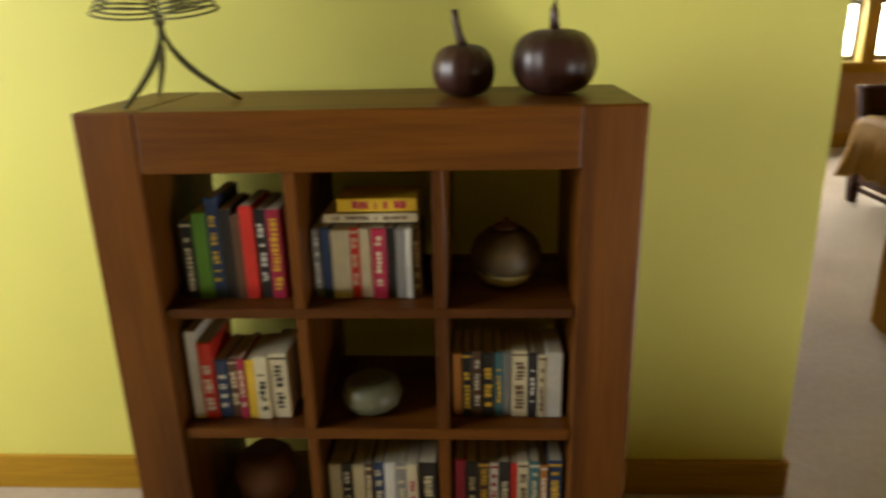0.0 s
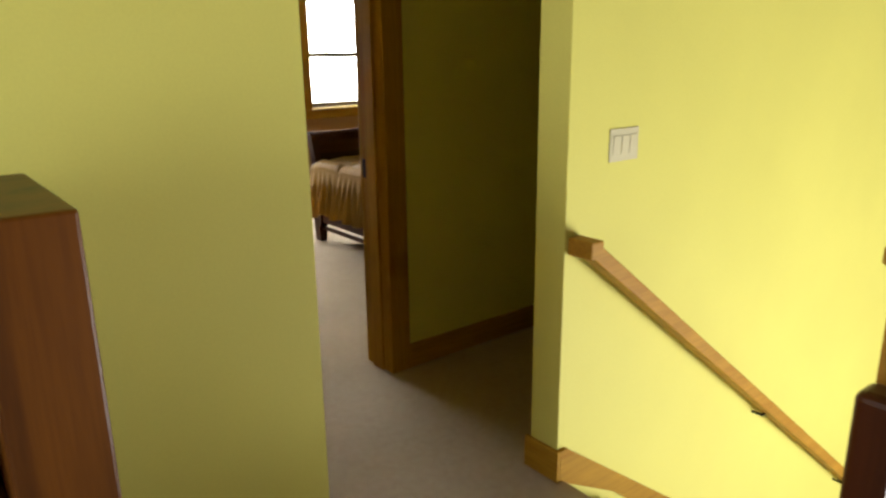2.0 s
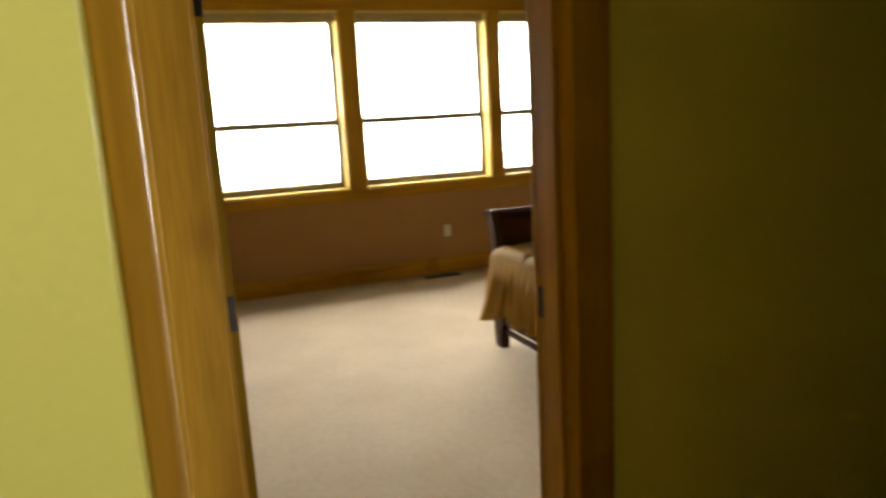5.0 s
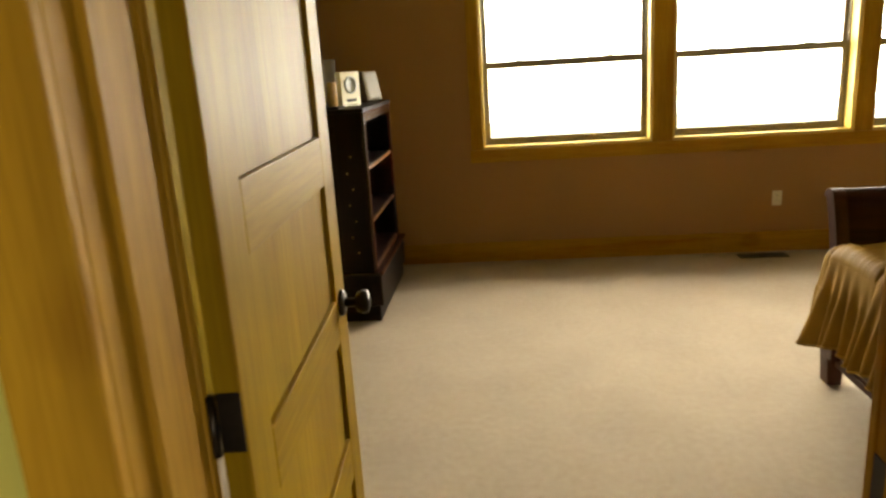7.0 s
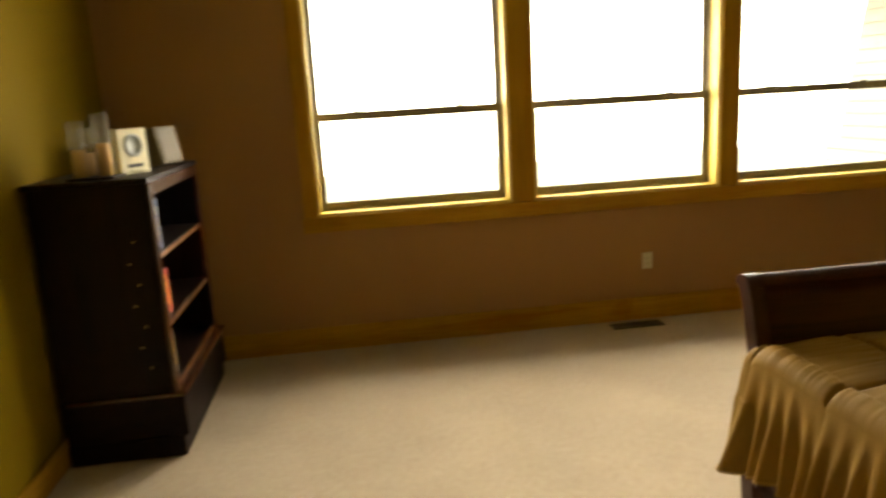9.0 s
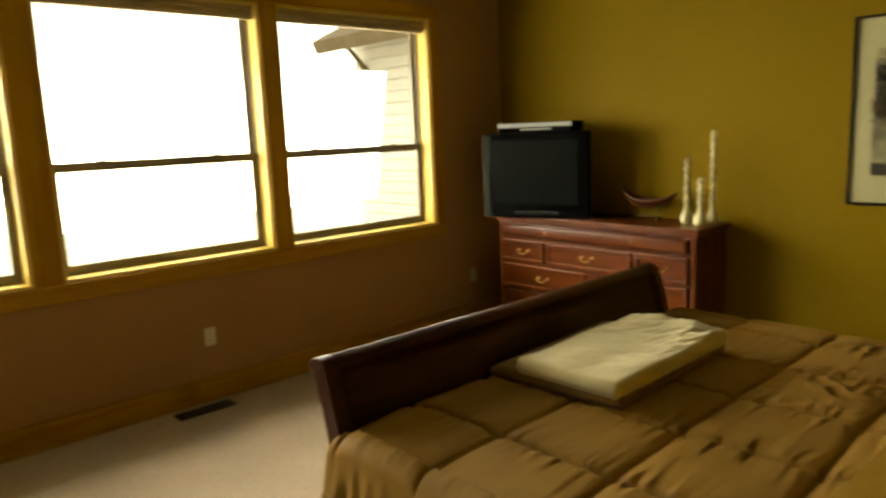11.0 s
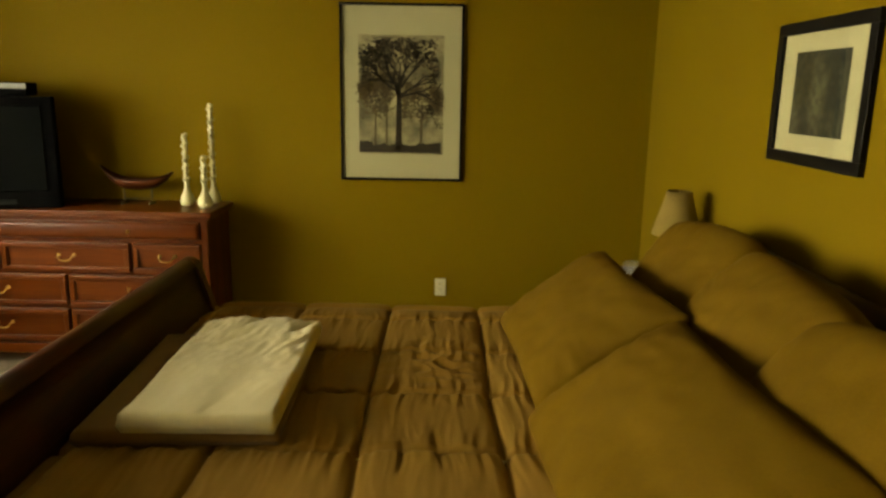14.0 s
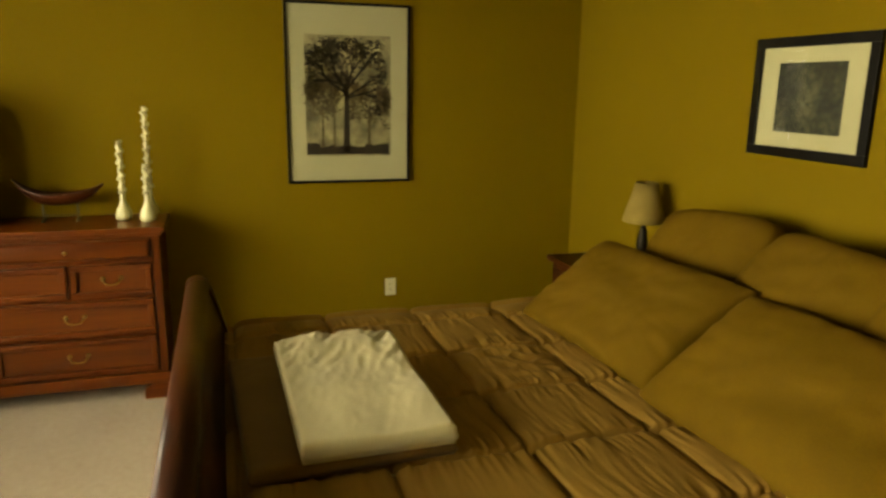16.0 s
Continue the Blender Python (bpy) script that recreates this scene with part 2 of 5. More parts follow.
def lathe(cx, cy, z0, profile, seg=28, ribs=0, depth=0.0, lean=0.0):
    """A turned body: profile of (radius, height)."""
    bm = bmesh.new()
    rings = []
    for r, h in profile:
        ring = []
        for k in range(seg):
            a = 2 * math.pi * k / seg
            rr = r * (1 - depth * abs(math.cos(ribs * a / 2)) ** 6) if ribs else r
            ring.append(bm.verts.new((cx + rr * math.cos(a) + lean * h, cy + rr * math.sin(a), z0 + h)))
        rings.append(ring)
    for a, b in zip(rings, rings[1:]):
        for k in range(seg):
            bm.faces.new((a[k], a[(k + 1) % seg], b[(k + 1) % seg], b[k]))
    bm.faces.new(list(reversed(rings[0])))
    bm.faces.new(rings[-1])
    return bm


def tube(points, radii, seg=8):
    """A bent rod through the points."""
    bm = bmesh.new()
    pts = [Vector(p) for p in points]
    radii = radii if isinstance(radii, (list, tuple)) else [radii] * len(pts)
    rings = []
    for i, p in enumerate(pts):
        d = (pts[min(i + 1, len(pts) - 1)] - pts[max(i - 1, 0)]).normalized()
        u = d.cross(Vector((0, 0, 1)) if abs(d.z) < 0.9 else Vector((1, 0, 0))).normalized()
        w = d.cross(u)
        rings.append([bm.verts.new(p + radii[i] * (math.cos(2 * math.pi * k / seg) * u + math.sin(2 * math.pi * k / seg) * w)) for k in range(seg)])
    for a, b in zip(rings, rings[1:]):
        for k in range(seg):
            bm.faces.new((a[k], a[(k + 1) % seg], b[(k + 1) % seg], b[k]))
    bm.faces.new(list(reversed(rings[0])))
    bm.faces.new(rings[-1])
    bmesh.ops.recalc_face_normals(bm, faces=bm.faces)
    return bm


def extruded(outline, axis, a0, a1, bevel=0.0):
    """A closed outline of (u, z) pulled along x or y."""
    bm = bmesh.new()
    at = (lambda a, u, z: (a, u, z)) if axis == "x" else (lambda a, u, z: (u, a, z))
    A = [bm.verts.new(at(a0, u, z)) for u, z in outline]
    B = [bm.verts.new(at(a1, u, z)) for u, z in outline]
    n = len(outline)
    for k in range(n):
        bm.faces.new((A[k], A[(k + 1) % n], B[(k + 1) % n], B[k]))
    bm.faces.new(list(reversed(A)))
    bm.faces.new(B)
    bmesh.ops.recalc_face_normals(bm, faces=bm.faces)
    return bm


def sheet(nu, nv, place):
    """A grid of nu by nv points, place(u, v) from 0 to 1."""
    verts = [place(i / (nu - 1), j / (nv - 1)) for j in range(nv) for i in range(nu)]
    faces = [(j * nu + i, j * nu + i + 1, (j + 1) * nu + i + 1, (j + 1) * nu + i) for j in range(nv - 1) for i in range(nu - 1)]
    me = bpy.data.meshes.new("sheet")
    me.from_pydata(verts, [], faces)
    bm = bmesh.new()
    bm.from_mesh(me)
    bpy.data.meshes.remove(me)
    return bm


def moved(bm, m):
    bmesh.ops.transform(bm, matrix=m, verts=bm.verts)
    return bm


def part(name, bm, mat, parent=None, label="", smooth=False):
    me = bpy.data.meshes.new(name)
    if smooth:
        for f in bm.faces:
            f.smooth = True
    bm.to_mesh(me)
    bm.free()
    me.materials.append(mat)
    ob = new(name, me)
    if parent:
        ob.parent = parent
        if parent.type == "EMPTY":
            ob.matrix_parent_inverse = Matrix.Translation(parent.location).inverted()
    if label:
        ob["label"] = label
    return ob


def thing(name, base, label, category, group="", kind=""):
    e = new(name)
    e.empty_display_size = 0.1
    e.location = base
    return tagged(e, label, category, group, kind)


def structure(name, boxes, mat, label, category):
    bm = bmesh.new()
    for b in boxes:
        box(bm, *b)
    return tagged(part(name, bm, mat), label, category, "", "structure")


# ---- rooms ----
WX, EX, SY = -2.65, 3.56, -4.685
HY = -4.87          # hall face of the bedroom's door wall
DL, DR, DT = -1.69, -0.827, 2.03
structure("floor", [(-6.2, -0.86, -10.3, 0.16, -0.2, 0), (-0.86, 3.9, HY, 0.16, -0.2, 0), (-0.86, 3.9, -5.9, HY, -0.2, 0)], CARPET, "beige cut-pile carpet through landing, hall and bedroom", "carpet")
HC = 4.6            # unseen ceiling over landing and stairs, raised to weaken bounced light
structure("ceiling", [(-6.2, 4.1, -5.9, 0.16, CEIL, CEIL + 0.2)], DIMCEIL, "plain unseen ceiling over the rooms, darkened to cut bounced light", "ceiling")
# Dark boards chosen so the landing ceiling returns little light.
structure("unseen_ceiling_landing", [(-6.4, 4.1, -10.5, -5.885, HC, HC + 0.2)], EAVE, "unseen ceiling above the landing, high and dark to cut bounced light", "ceiling")
xs = [WX - 0.2] + [v for o in OPEN for v in o] + [EX + 0.2]
wall_north = structure("wall_north", [(xs[0], xs[-1], 0, 0.18, -0.2, SILL), (xs[0], xs[-1], 0, 0.18, HEAD, CEIL)] + [(xs[i], xs[i + 1], 0, 0.18, SILL, HEAD) for i in (0, 2, 4, 6)], BACKLIT, "bedroom wall with three window openings, backlight and bounce tinted into its brown", "wall")
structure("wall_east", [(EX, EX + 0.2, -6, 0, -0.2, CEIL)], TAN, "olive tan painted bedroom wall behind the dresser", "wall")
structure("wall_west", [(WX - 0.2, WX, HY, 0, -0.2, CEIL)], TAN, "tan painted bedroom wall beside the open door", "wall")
M = (SY + HY) / 2
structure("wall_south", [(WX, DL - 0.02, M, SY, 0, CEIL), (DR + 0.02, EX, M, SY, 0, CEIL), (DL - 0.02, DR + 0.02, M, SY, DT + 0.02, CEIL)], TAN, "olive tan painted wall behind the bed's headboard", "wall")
structure("wall_hall", [(WX, DL - 0.02, HY, M, 0, CEIL), (DR + 0.02, EX, HY, M, 0, CEIL), (DL - 0.02, DR + 0.02, HY, M, DT + 0.02, CEIL)], LIME, "lime green painted hall wall with the bedroom doorway", "wall")
CX, CY = -1.81, -6.015
structure("wall_bookcase", [(-6.2, CX, CY, CY + 0.12, 0, HC), (CX, -0.875, CY, CY + 0.12, CEIL - 0.12, HC)], LIME, "lime green painted wall behind the bookcase", "wall")
structure("wall_side", [(CX - 0.12, CX, -5.1, HY, 0, CEIL), (CX - 0.12, CX, CY + 0.12, -5.1, DT, CEIL), (-2.75, -2.65, -5.865, HY, 0, CEIL)], LIME, "lime green painted side wall with a closed door", "wall")
structure("wall_stair", [(-0.875, 3.9, -6.02, -5.885, -3, HC)], LIME, "lime green painted wall end beside the staircase", "wall")
# Unseen closing wall; dark tan here limits light thrown back on the floor.
structure("wall_stair_end", [(3.9, 4.1, -10.3, -5.885, -3, HC)], TAN, "plain unseen tan wall that closes the stairwell, dark to cut bounce", "wall")
structure("wall_hall_end", [(1.9, 2.0, -5.885, HY, 0, CEIL)], LIME, "plain lime green wall at the hall's dark end", "wall")
structure("wall_landing_west", [(-6.4, -6.2, -10.3, -8.3, 0, HC), (-6.4, -6.2, -6.5, CY + 0.12, 0, HC), (-6.4, -6.2, -8.3, -6.5, 0, 1.2), (-6.4, -6.2, -8.3, -6.5, 2.6, HC)], LIME, "plain lime green landing wall with a window opening", "wall")
# Also out of view, and dark tan for the same weaker bounce.
structure("wall_landing_south", [(-6.4, 0.6, -10.5, -10.3, -3, HC), (2.8, 4.1, -10.5, -10.3, -3, HC), (0.6, 2.8, -10.5, -10.3, -3, -2.05), (0.6, 2.8, -10.5, -10.3, -0.15, HC)], TAN, "plain unseen tan landing wall with a low window opening, dark to cut bounce", "wall")
structure("stairwell_floor", [(-0.86, 4.1, -10.3, -6.02, -3.0, -2.85)], CARPET, "beige carpeted floor below the staircase", "carpet")
structure("stairwell_side", [(-1.0, -0.86, -10.3, -6.02, -3, -0.2), (-1.0, -0.86, -10.3, -7.15, -0.2, 0.0)], LIME, "lime green face of the landing's edge", "wall")


def trim(name, boxes, axis, label, category):
    root = thing(name, ((boxes[0][0] + boxes[0][1]) / 2, (boxes[0][2] + boxes[0][3]) / 2, boxes[0][4]), label, category, "", "structure")
    for b, piece in zip(boxes, axis):
        part(piece[1], rbox(*b, 0.003), FIR[piece[0]], root)
    return root


B = 0.125
trim("baseboard_north", [(WX + 0.016, EX - 0.016, -0.016, 0, 0, 0.16)], [("x", "board")], "stained fir baseboard along the bedroom's window wall", "baseboard")
trim("baseboard_east", [(EX - 0.016, EX, SY + 0.016, -0.016, 0, B)], [("y", "board")], "stained fir baseboard along the dresser wall", "baseboard")
trim("baseboard_west", [(WX, WX + 0.016, SY + 0.1, -0.016, 0, B)], [("y", "board")], "stained fir baseboard beside the dark cabinet", "baseboard")
trim("baseboard_south", [(DR + 0.13, EX - 0.016, SY, SY + 0.016, 0, B)], [("x", "board")], "stained fir baseboard behind the bed", "baseboard")
trim("baseboard_hall", [(-0.715, 1.9, HY - 0.016, HY, 0, B)], [("x", "board")], "stained fir baseboard along the dark hall wall", "baseboard")
trim("baseboard_landing", [(-6.2, CX, CY - 0.018, CY, 0, B), (CX, CX + 0.016, CY - 0.018, CY + 0.04, 0, B)], [("x", "board"), ("y", "return_board")], "pale fir baseboard on the bookcase wall", "baseboard")

# wall end beside the stairs: level piece, then a skirt that follows the steps
root = trim("baseboard_stair_wall", [(-0.893, -0.875, -6.038, -5.867, 0, B)], [("y", "end_board")], "pale fir baseboard and sloping stair skirt board", "baseboard")
SLOPE = 0.74
out = [(-0.875, 0.0), (-0.875, B), (-0.84, B), (2.7, B - 3.54 * SLOPE), (2.7, B - 3.54 * SLOPE - 0.32), (-0.55, -0.18)]
bm = bmesh.new()
f = [bm.verts.new((x, -6.038, z)) for x, z in out]
g = [bm.verts.new((x, -6.02, z)) for x, z in out]
for k in range(len(out)):
    bm.faces.new((f[k], f[(k + 1) % len(out)], g[(k + 1) % len(out)], g[k]))
bm.faces.new(f)
bm.faces.new(list(reversed(g)))
bmesh.ops.recalc_face_normals(bm, faces=bm.faces)
part("skirt_board", bm, FIR["x"], root)

# staircase that goes down to the east
stairs = thing("staircase", (-0.86, -6.6, -2.85), "beige carpeted staircase that goes down beside the wall", "stairs", "", "structure")
RISE, RUN = 0.18, 0.243
for k in range(15):
    z = -RISE * (k + 1)
    x = -0.86 + RUN * k
    part("step", box(bmesh.new(), x, x + RUN + 0.02, -7.1, -6.04, z - 0.2, z, 0.012, 2), CARPET, stairs)

# bedroom door casing and jambs
dc = thing("door_casing", ((DL + DR) / 2, HY, 0), "clear-finished fir casing and jambs round the bedroom doorway", "door frame", "", "structure")
for y0, y1 in ((HY - 0.02, HY), (SY, SY + 0.02)):
    part("casing_leg", rbox(DR, DR + 0.11, y0, y1, 0, DT + 0.002, 0.003), FIR["z"], dc)
    part("casing_leg", rbox(max(DL - 0.11, CX + 0.004), DL, y0, y1, 0, DT + 0.002, 0.003), FIR["z"], dc)
    part("casing_head", rbox(max(DL - 0.118, CX + 0.004), DR + 0.118, y0 - 0.002, y1, DT + 0.003, DT + 0.12, 0.003), FIR["x"], dc)
part("jamb", rbox(DR + 0.001, DR + 0.02, HY + 0.001, SY - 0.001, 0, DT, 0.002), FIR["z"], dc)
part("jamb", rbox(DL - 0.02, DL - 0.001, HY + 0.001, SY - 0.001, 0, DT, 0.002), FIR["z"], dc)
part("head_jamb", rbox(DL, DR, HY + 0.001, SY - 0.001, DT + 0.001, DT + 0.02, 0.002), FIR["x"], dc)
part("door_stop", rbox(DR - 0.012, DR, HY + 0.05, HY + 0.135, 0, DT - 0.012, 0.002), FIR["z"], dc)
part("door_stop", rbox(DL, DL + 0.012, HY + 0.05, HY + 0.135, 0, DT - 0.012, 0.002), FIR["z"], dc)
part("strike_plate", rbox(DR - 0.003, DR - 0.0005, SY - 0.04, SY - 0.005, 0.96, 1.05, 0.0005), BRONZE, dc, "dark bronze strike plate")


def panel_door(name, width, height, panels, label, wood_of, knob_z):
    """A door slab in its own frame: hinge edge at x 0, face at y 0, back at y -0.04."""
    root = thing(name, (0, 0, 0), label, "door", "", "structure")
    st = 0.118
    part("stile", rbox(0, st, -0.038, 0, 0, height, 0.003), wood_of["z"], root)
    part("stile", rbox(width - st, width, -0.038, 0, 0, height, 0.003), wood_of["z"], root)
    zs = [0.0] + [v for p in panels for v in p] + [height]
    for k in range(0, len(zs), 2):
        part("rail", rbox(st, width - st, -0.038, 0, zs[k], zs[k + 1], 0.003), wood_of["x"], root)
    for z0, z1 in panels:
        part("panel", rbox(st - 0.005, width - st + 0.005, -0.027, -0.012, z0 - 0.005, z1 + 0.005, 0.002), wood_of["z"], root)
    rose = part("knob_rose", moved(lathe(0, 0, 0, [(0.033, 0), (0.033, 0.006), (0.026, 0.012)], 20), pose(width - 0.065, 0, knob_z, -90)), BRONZE, root, "dark bronze knob rose", True)
    part("knob", moved(lathe(0, 0, 0, [(0.011, 0.01), (0.011, 0.035), (0.024, 0.042), (0.03, 0.055), (0.027, 0.068), (0.012, 0.074)], 20), pose(width - 0.065, 0, knob_z, -90)), BRONZE, rose, "round dark bronze knob", True)
    rose = part("knob_rose", moved(lathe(0, 0, 0, [(0.033, 0), (0.033, 0.006), (0.026, 0.012)], 20), pose(width - 0.065, -0.038, knob_z, 90)), BRONZE, root, "dark bronze knob rose", True)
    part("knob", moved(lathe(0, 0, 0, [(0.011, 0.01), (0.011, 0.035), (0.024, 0.042), (0.03, 0.055), (0.027, 0.068), (0.012, 0.074)], 20), pose(width - 0.065, -0.038, knob_z, 90)), BRONZE, rose, "round dark bronze knob", True)
    for z in (0.22, 1.08, 1.82):
        part("hinge", tube([(-0.008, 0.004, z - 0.045), (-0.008, 0.004, z + 0.045)], 0.008), BRONZE, root, "dark bronze hinge barrel", True)
        part("hinge_leaf", rbox(-0.002, 0.0, -0.036, -0.002, z - 0.045, z + 0.045, 0.0005), BRONZE, root, "dark bronze hinge leaf")
    return root


bedroom_door = panel_door("door_1", 0.85, 2.015, [(0.19, 0.53), (0.64, 0.898), (1.007, 1.287), (1.4, 1.73)], "open clear-finished fir panel door with a dark knob", VARNISH, 0.985)
bedroom_door.matrix_world = pose(DL + 0.006, SY + 0.024, 0.01, 0, 0, 93.5)
side_door = panel_door("door_2", 0.755, 2.0, [(0.2, 0.54), (0.65, 0.93), (1.04, 1.31), (1.425, 1.8)], "closed varnished fir door on the hall's side wall", VARNISH, 0.985)
side_door.matrix_world = pose(CX - 0.012, -5.11, 0.01, 0, 0, -90)
sc = thing("side_door_casing", (CX, -5.5, 0), "clear-finished fir casing round the hall's side door", "door frame", "", "structure")
part("casing_leg", rbox(CX, CX + 0.02, CY + 0.045, CY + 0.125, 0, DT + 0.002, 0.003), FIR["z"], sc)
part("casing_leg", rbox(CX, CX + 0.02, -5.1, -5.0, 0, DT + 0.002, 0.003), FIR["z"], sc)
part("casing_head", rbox(CX, CX + 0.022, CY + 0.04, -4.992, DT + 0.003, DT + 0.11, 0.003), FIR["y"], sc)

# windows
for n, (x0, x1) in enumerate(OPEN):
    w = thing("window_%d" % (n + 1), ((x0 + x1) / 2, 0.08, SILL), "double-hung window with fir liner and taupe sashes, bright daylight outside", "window", "bedroom windows", "structure")
    G = 0.115
    t = 0.018
    part("liner", rbox(x0, x0 + t, 0.001, G, SILL + 0.02, HEAD - t, 0.002), LITFIR["z"], w)
    part("liner", rbox(x1 - t, x1, 0.001, G, SILL + 0.02, HEAD - t, 0.002), LITFIR["z"], w)
    part("head_liner", rbox(x0, x1, 0.001, G, HEAD - t, HEAD, 0.002), LITFIR["x"], w)
    part("window_sill", rbox(x0, x1, -0.002, G, SILL, SILL + 0.02, 0.003), LITFIR["x"], w)
    fr = part("window_frame", rbox(x0, x0 + 0.03, G, 0.178, SILL, HEAD, 0.002), SASH, w)
    part("frame_side", rbox(x1 - 0.03, x1, G, 0.178, SILL, HEAD, 0.002), SASH, fr)
    part("frame_head", rbox(x0 + 0.03, x1 - 0.03, G, 0.178, HEAD - 0.04, HEAD, 0.002), SASH, fr)
    part("frame_foot", rbox(x0 + 0.03, x1 - 0.03, G, 0.178, SILL, SILL + 0.035, 0.002), SASH, fr)
    a, b = x0 + 0.03, x1 - 0.03
    lo = part("lower_sash", rbox(a, a + 0.032, 0.12, 0.142, SILL + 0.035, RAIL, 0.002), SASH, w)
    part("sash_stile", rbox(b - 0.032, b, 0.12, 0.142, SILL + 0.035, RAIL, 0.002), SASH, lo)
    part("bottom_rail", rbox(a + 0.032, b - 0.032, 0.12, 0.142, SILL + 0.035, SILL + 0.075, 0.002), SASH, lo)
    part("meeting_rail", rbox(a + 0.032, b - 0.032, 0.12, 0.142, RAIL - 0.05, RAIL, 0.002), SASH, lo)
    part("pane", rbox(a + 0.03, b - 0.03, 0.128, 0.132, SILL + 0.07, RAIL - 0.03, 0), GLASS, lo).visible_shadow = False
    up = part("upper_sash", rbox(a, a + 0.028, 0.148, 0.17, RAIL - 0.03, HEAD - 0.04, 0.002), SASH, w)
    part("sash_stile", rbox(b - 0.028, b, 0.148, 0.17, RAIL - 0.03, HEAD - 0.04, 0.002), SASH, up)
    part("meeting_rail", rbox(a + 0.028, b - 0.028, 0.148, 0.17, RAIL - 0.03, RAIL + 0.005, 0.002), SASH, up)
    part("top_rail", rbox(a + 0.028, b - 0.028, 0.148, 0.17, HEAD - 0.075, HEAD - 0.04, 0.002), SASH, up)
    part("pane", rbox(a + 0.026, b - 0.026, 0.156, 0.16, RAIL, HEAD - 0.07, 0), GLASS, up).visible_shadow = False
    for fx in (0.22, 0.78):
        cx = a + (b - a) * fx
        part("sash_lock", rbox(cx - 0.025, cx + 0.025, 0.116, 0.14, RAIL, RAIL + 0.014, 0.004), SASH, lo, "small cam sash lock")
    bl = tagged(part("window_blind", rbox(x0 + 0.022, x1 - 0.022, 0.03, 0.085, HEAD - 0.05, HEAD - 0.019, 0.003), BLIND), "taupe pleated blind pulled up under the window head", "blind", "raised blinds")
    for k in range(4):
        z = HEAD - 0.058 - 0.008 * k
        part("pleat", rbox(x0 + 0.024, x1 - 0.024, 0.034, 0.08, z - 0.005, z + 0.004, 0.002), BLIND, bl)
    part("bottom_bar", rbox(x0 + 0.024, x1 - 0.024, 0.036, 0.078, HEAD - 0.103, HEAD - 0.09, 0.003), BLIND, bl)
wc = thing("window_casing", (0.66, 0, SILL), "stained fir casing and apron round the three windows", "window trim", "", "structure")
c = 0.09
edges = [(OPEN[0][0] - c, OPEN[0][0]), (OPEN[0][1], OPEN[1][0]), (OPEN[1][1], OPEN[2][0]), (OPEN[2][1], OPEN[2][1] + c)]
for x0, x1 in edges:
    part("casing_leg", rbox(x0, x1, -0.018, 0, SILL + 0.001, HEAD, 0.003), FIR["z"], wc)
part("casing_head", rbox(OPEN[0][0] - c, OPEN[2][1] + c, -0.02, 0, HEAD + 0.001, HEAD + 0.1, 0.003), FIR["x"], wc)
part("apron", rbox(OPEN[0][0] - c - 0.01, OPEN[2][1] + c + 0.01, -0.02, 0, SILL - 0.1, SILL - 0.001, 0.003), FIR["x"], wc)

# Added overhang, out of view: keeps steep sky light off the carpet's edge.
structure("unseen_eave_north", [(WX - 0.5, EX + 0.5, 0.18, 1.05, 2.88, 3.0)], EAVE, "unseen overhang added above the bedroom windows to block high sky", "eave")

# outside: pale ground, a neighbouring wing with its eave, glowing sheet for the distance
structure("ground", [(-400, 400, -400, 400, -3.3, -3.1)], GRASS, "pale dry ground outside the house", "ground")
bd = tagged(part("backdrop", sheet(25, 3, lambda u, v: (52 * math.sin((u - 0.5) * 2.6), 52 * math.cos((u - 0.5) * 2.6), -3.1 + 45 * v)), SKYGLOW), "glowing sheet for the bright overcast distance beyond the windows", "backdrop", "", "structure")
wing = thing("house_wing", (4.9, 3.0, -3.1), "pale sided wing of the house with a wooden eave", "house")
part("wall", box(bmesh.new(), 5.85, 9.5, 3.2, 5.2, -3.1, 3.4), SIDING, wing)
for k in range(36):
    z = -3.0 + k * 0.17
    part("siding_board", box(bmesh.new(), 5.82, 5.85, 3.2, 5.21, z, z + 0.155), SIDING, wing)
part("roof", moved(box(bmesh.new(), -0.2, 3.6, -1.3, 0.9, 0, 0.2), pose(5.3, 4.3, 2.95, 0, -26, 0)), EAVE, wing, "weathered wooden eave and soffit boards")
part("brace", tube([(5.84, 4.9, 2.6), (5.4, 4.9, 3.05)], 0.05, 4), EAVE, wing, "wooden eave brace")


# ---- electrical plates and vents ----
def outlet(name, at, normal, label):
    """Duplex outlet; normal is the pose that turns +z of the plate out of the wall."""
    root = thing(name, at, label, "outlet", "wall outlets")
    m = Matrix.Translation(at) @ normal
    part("cover_plate", moved(rbox(-0.035, 0.035, -0.057, 0.057, 0, 0.006, 0.002), m), PLASTIC, root)
    for dy in (-0.02, 0.02):
        r = part("receptacle", moved(rbox(-0.016, 0.016, dy - 0.014, dy + 0.014, 0.005, 0.008, 0.003), m), PLASTIC, root)
        for dx in (-0.006, 0.006):
            part("slot", moved(rbox(dx - 0.0015, dx + 0.0015, dy - 0.004, dy + 0.006, 0.0075, 0.0085, 0), m), SLOT, r)
    return root


outlet("wall_outlet", (0.79, 0, 0.418), pose(0, 0, 0, 90), "ivory duplex outlet under the windows")
outlet("wall_outlet", (3.15, 0, 0.42), pose(0, 0, 0, 90), "ivory duplex outlet beside the dresser")
outlet("wall_outlet", (EX, -3.4, 0.42), pose(0, 0, 0, 90, 0, -90), "ivory duplex outlet under the tree print")
sw = thing("light_switch", (-0.59, -6.02, 1.217), "ivory three-rocker switch plate on the lime wall", "switch")
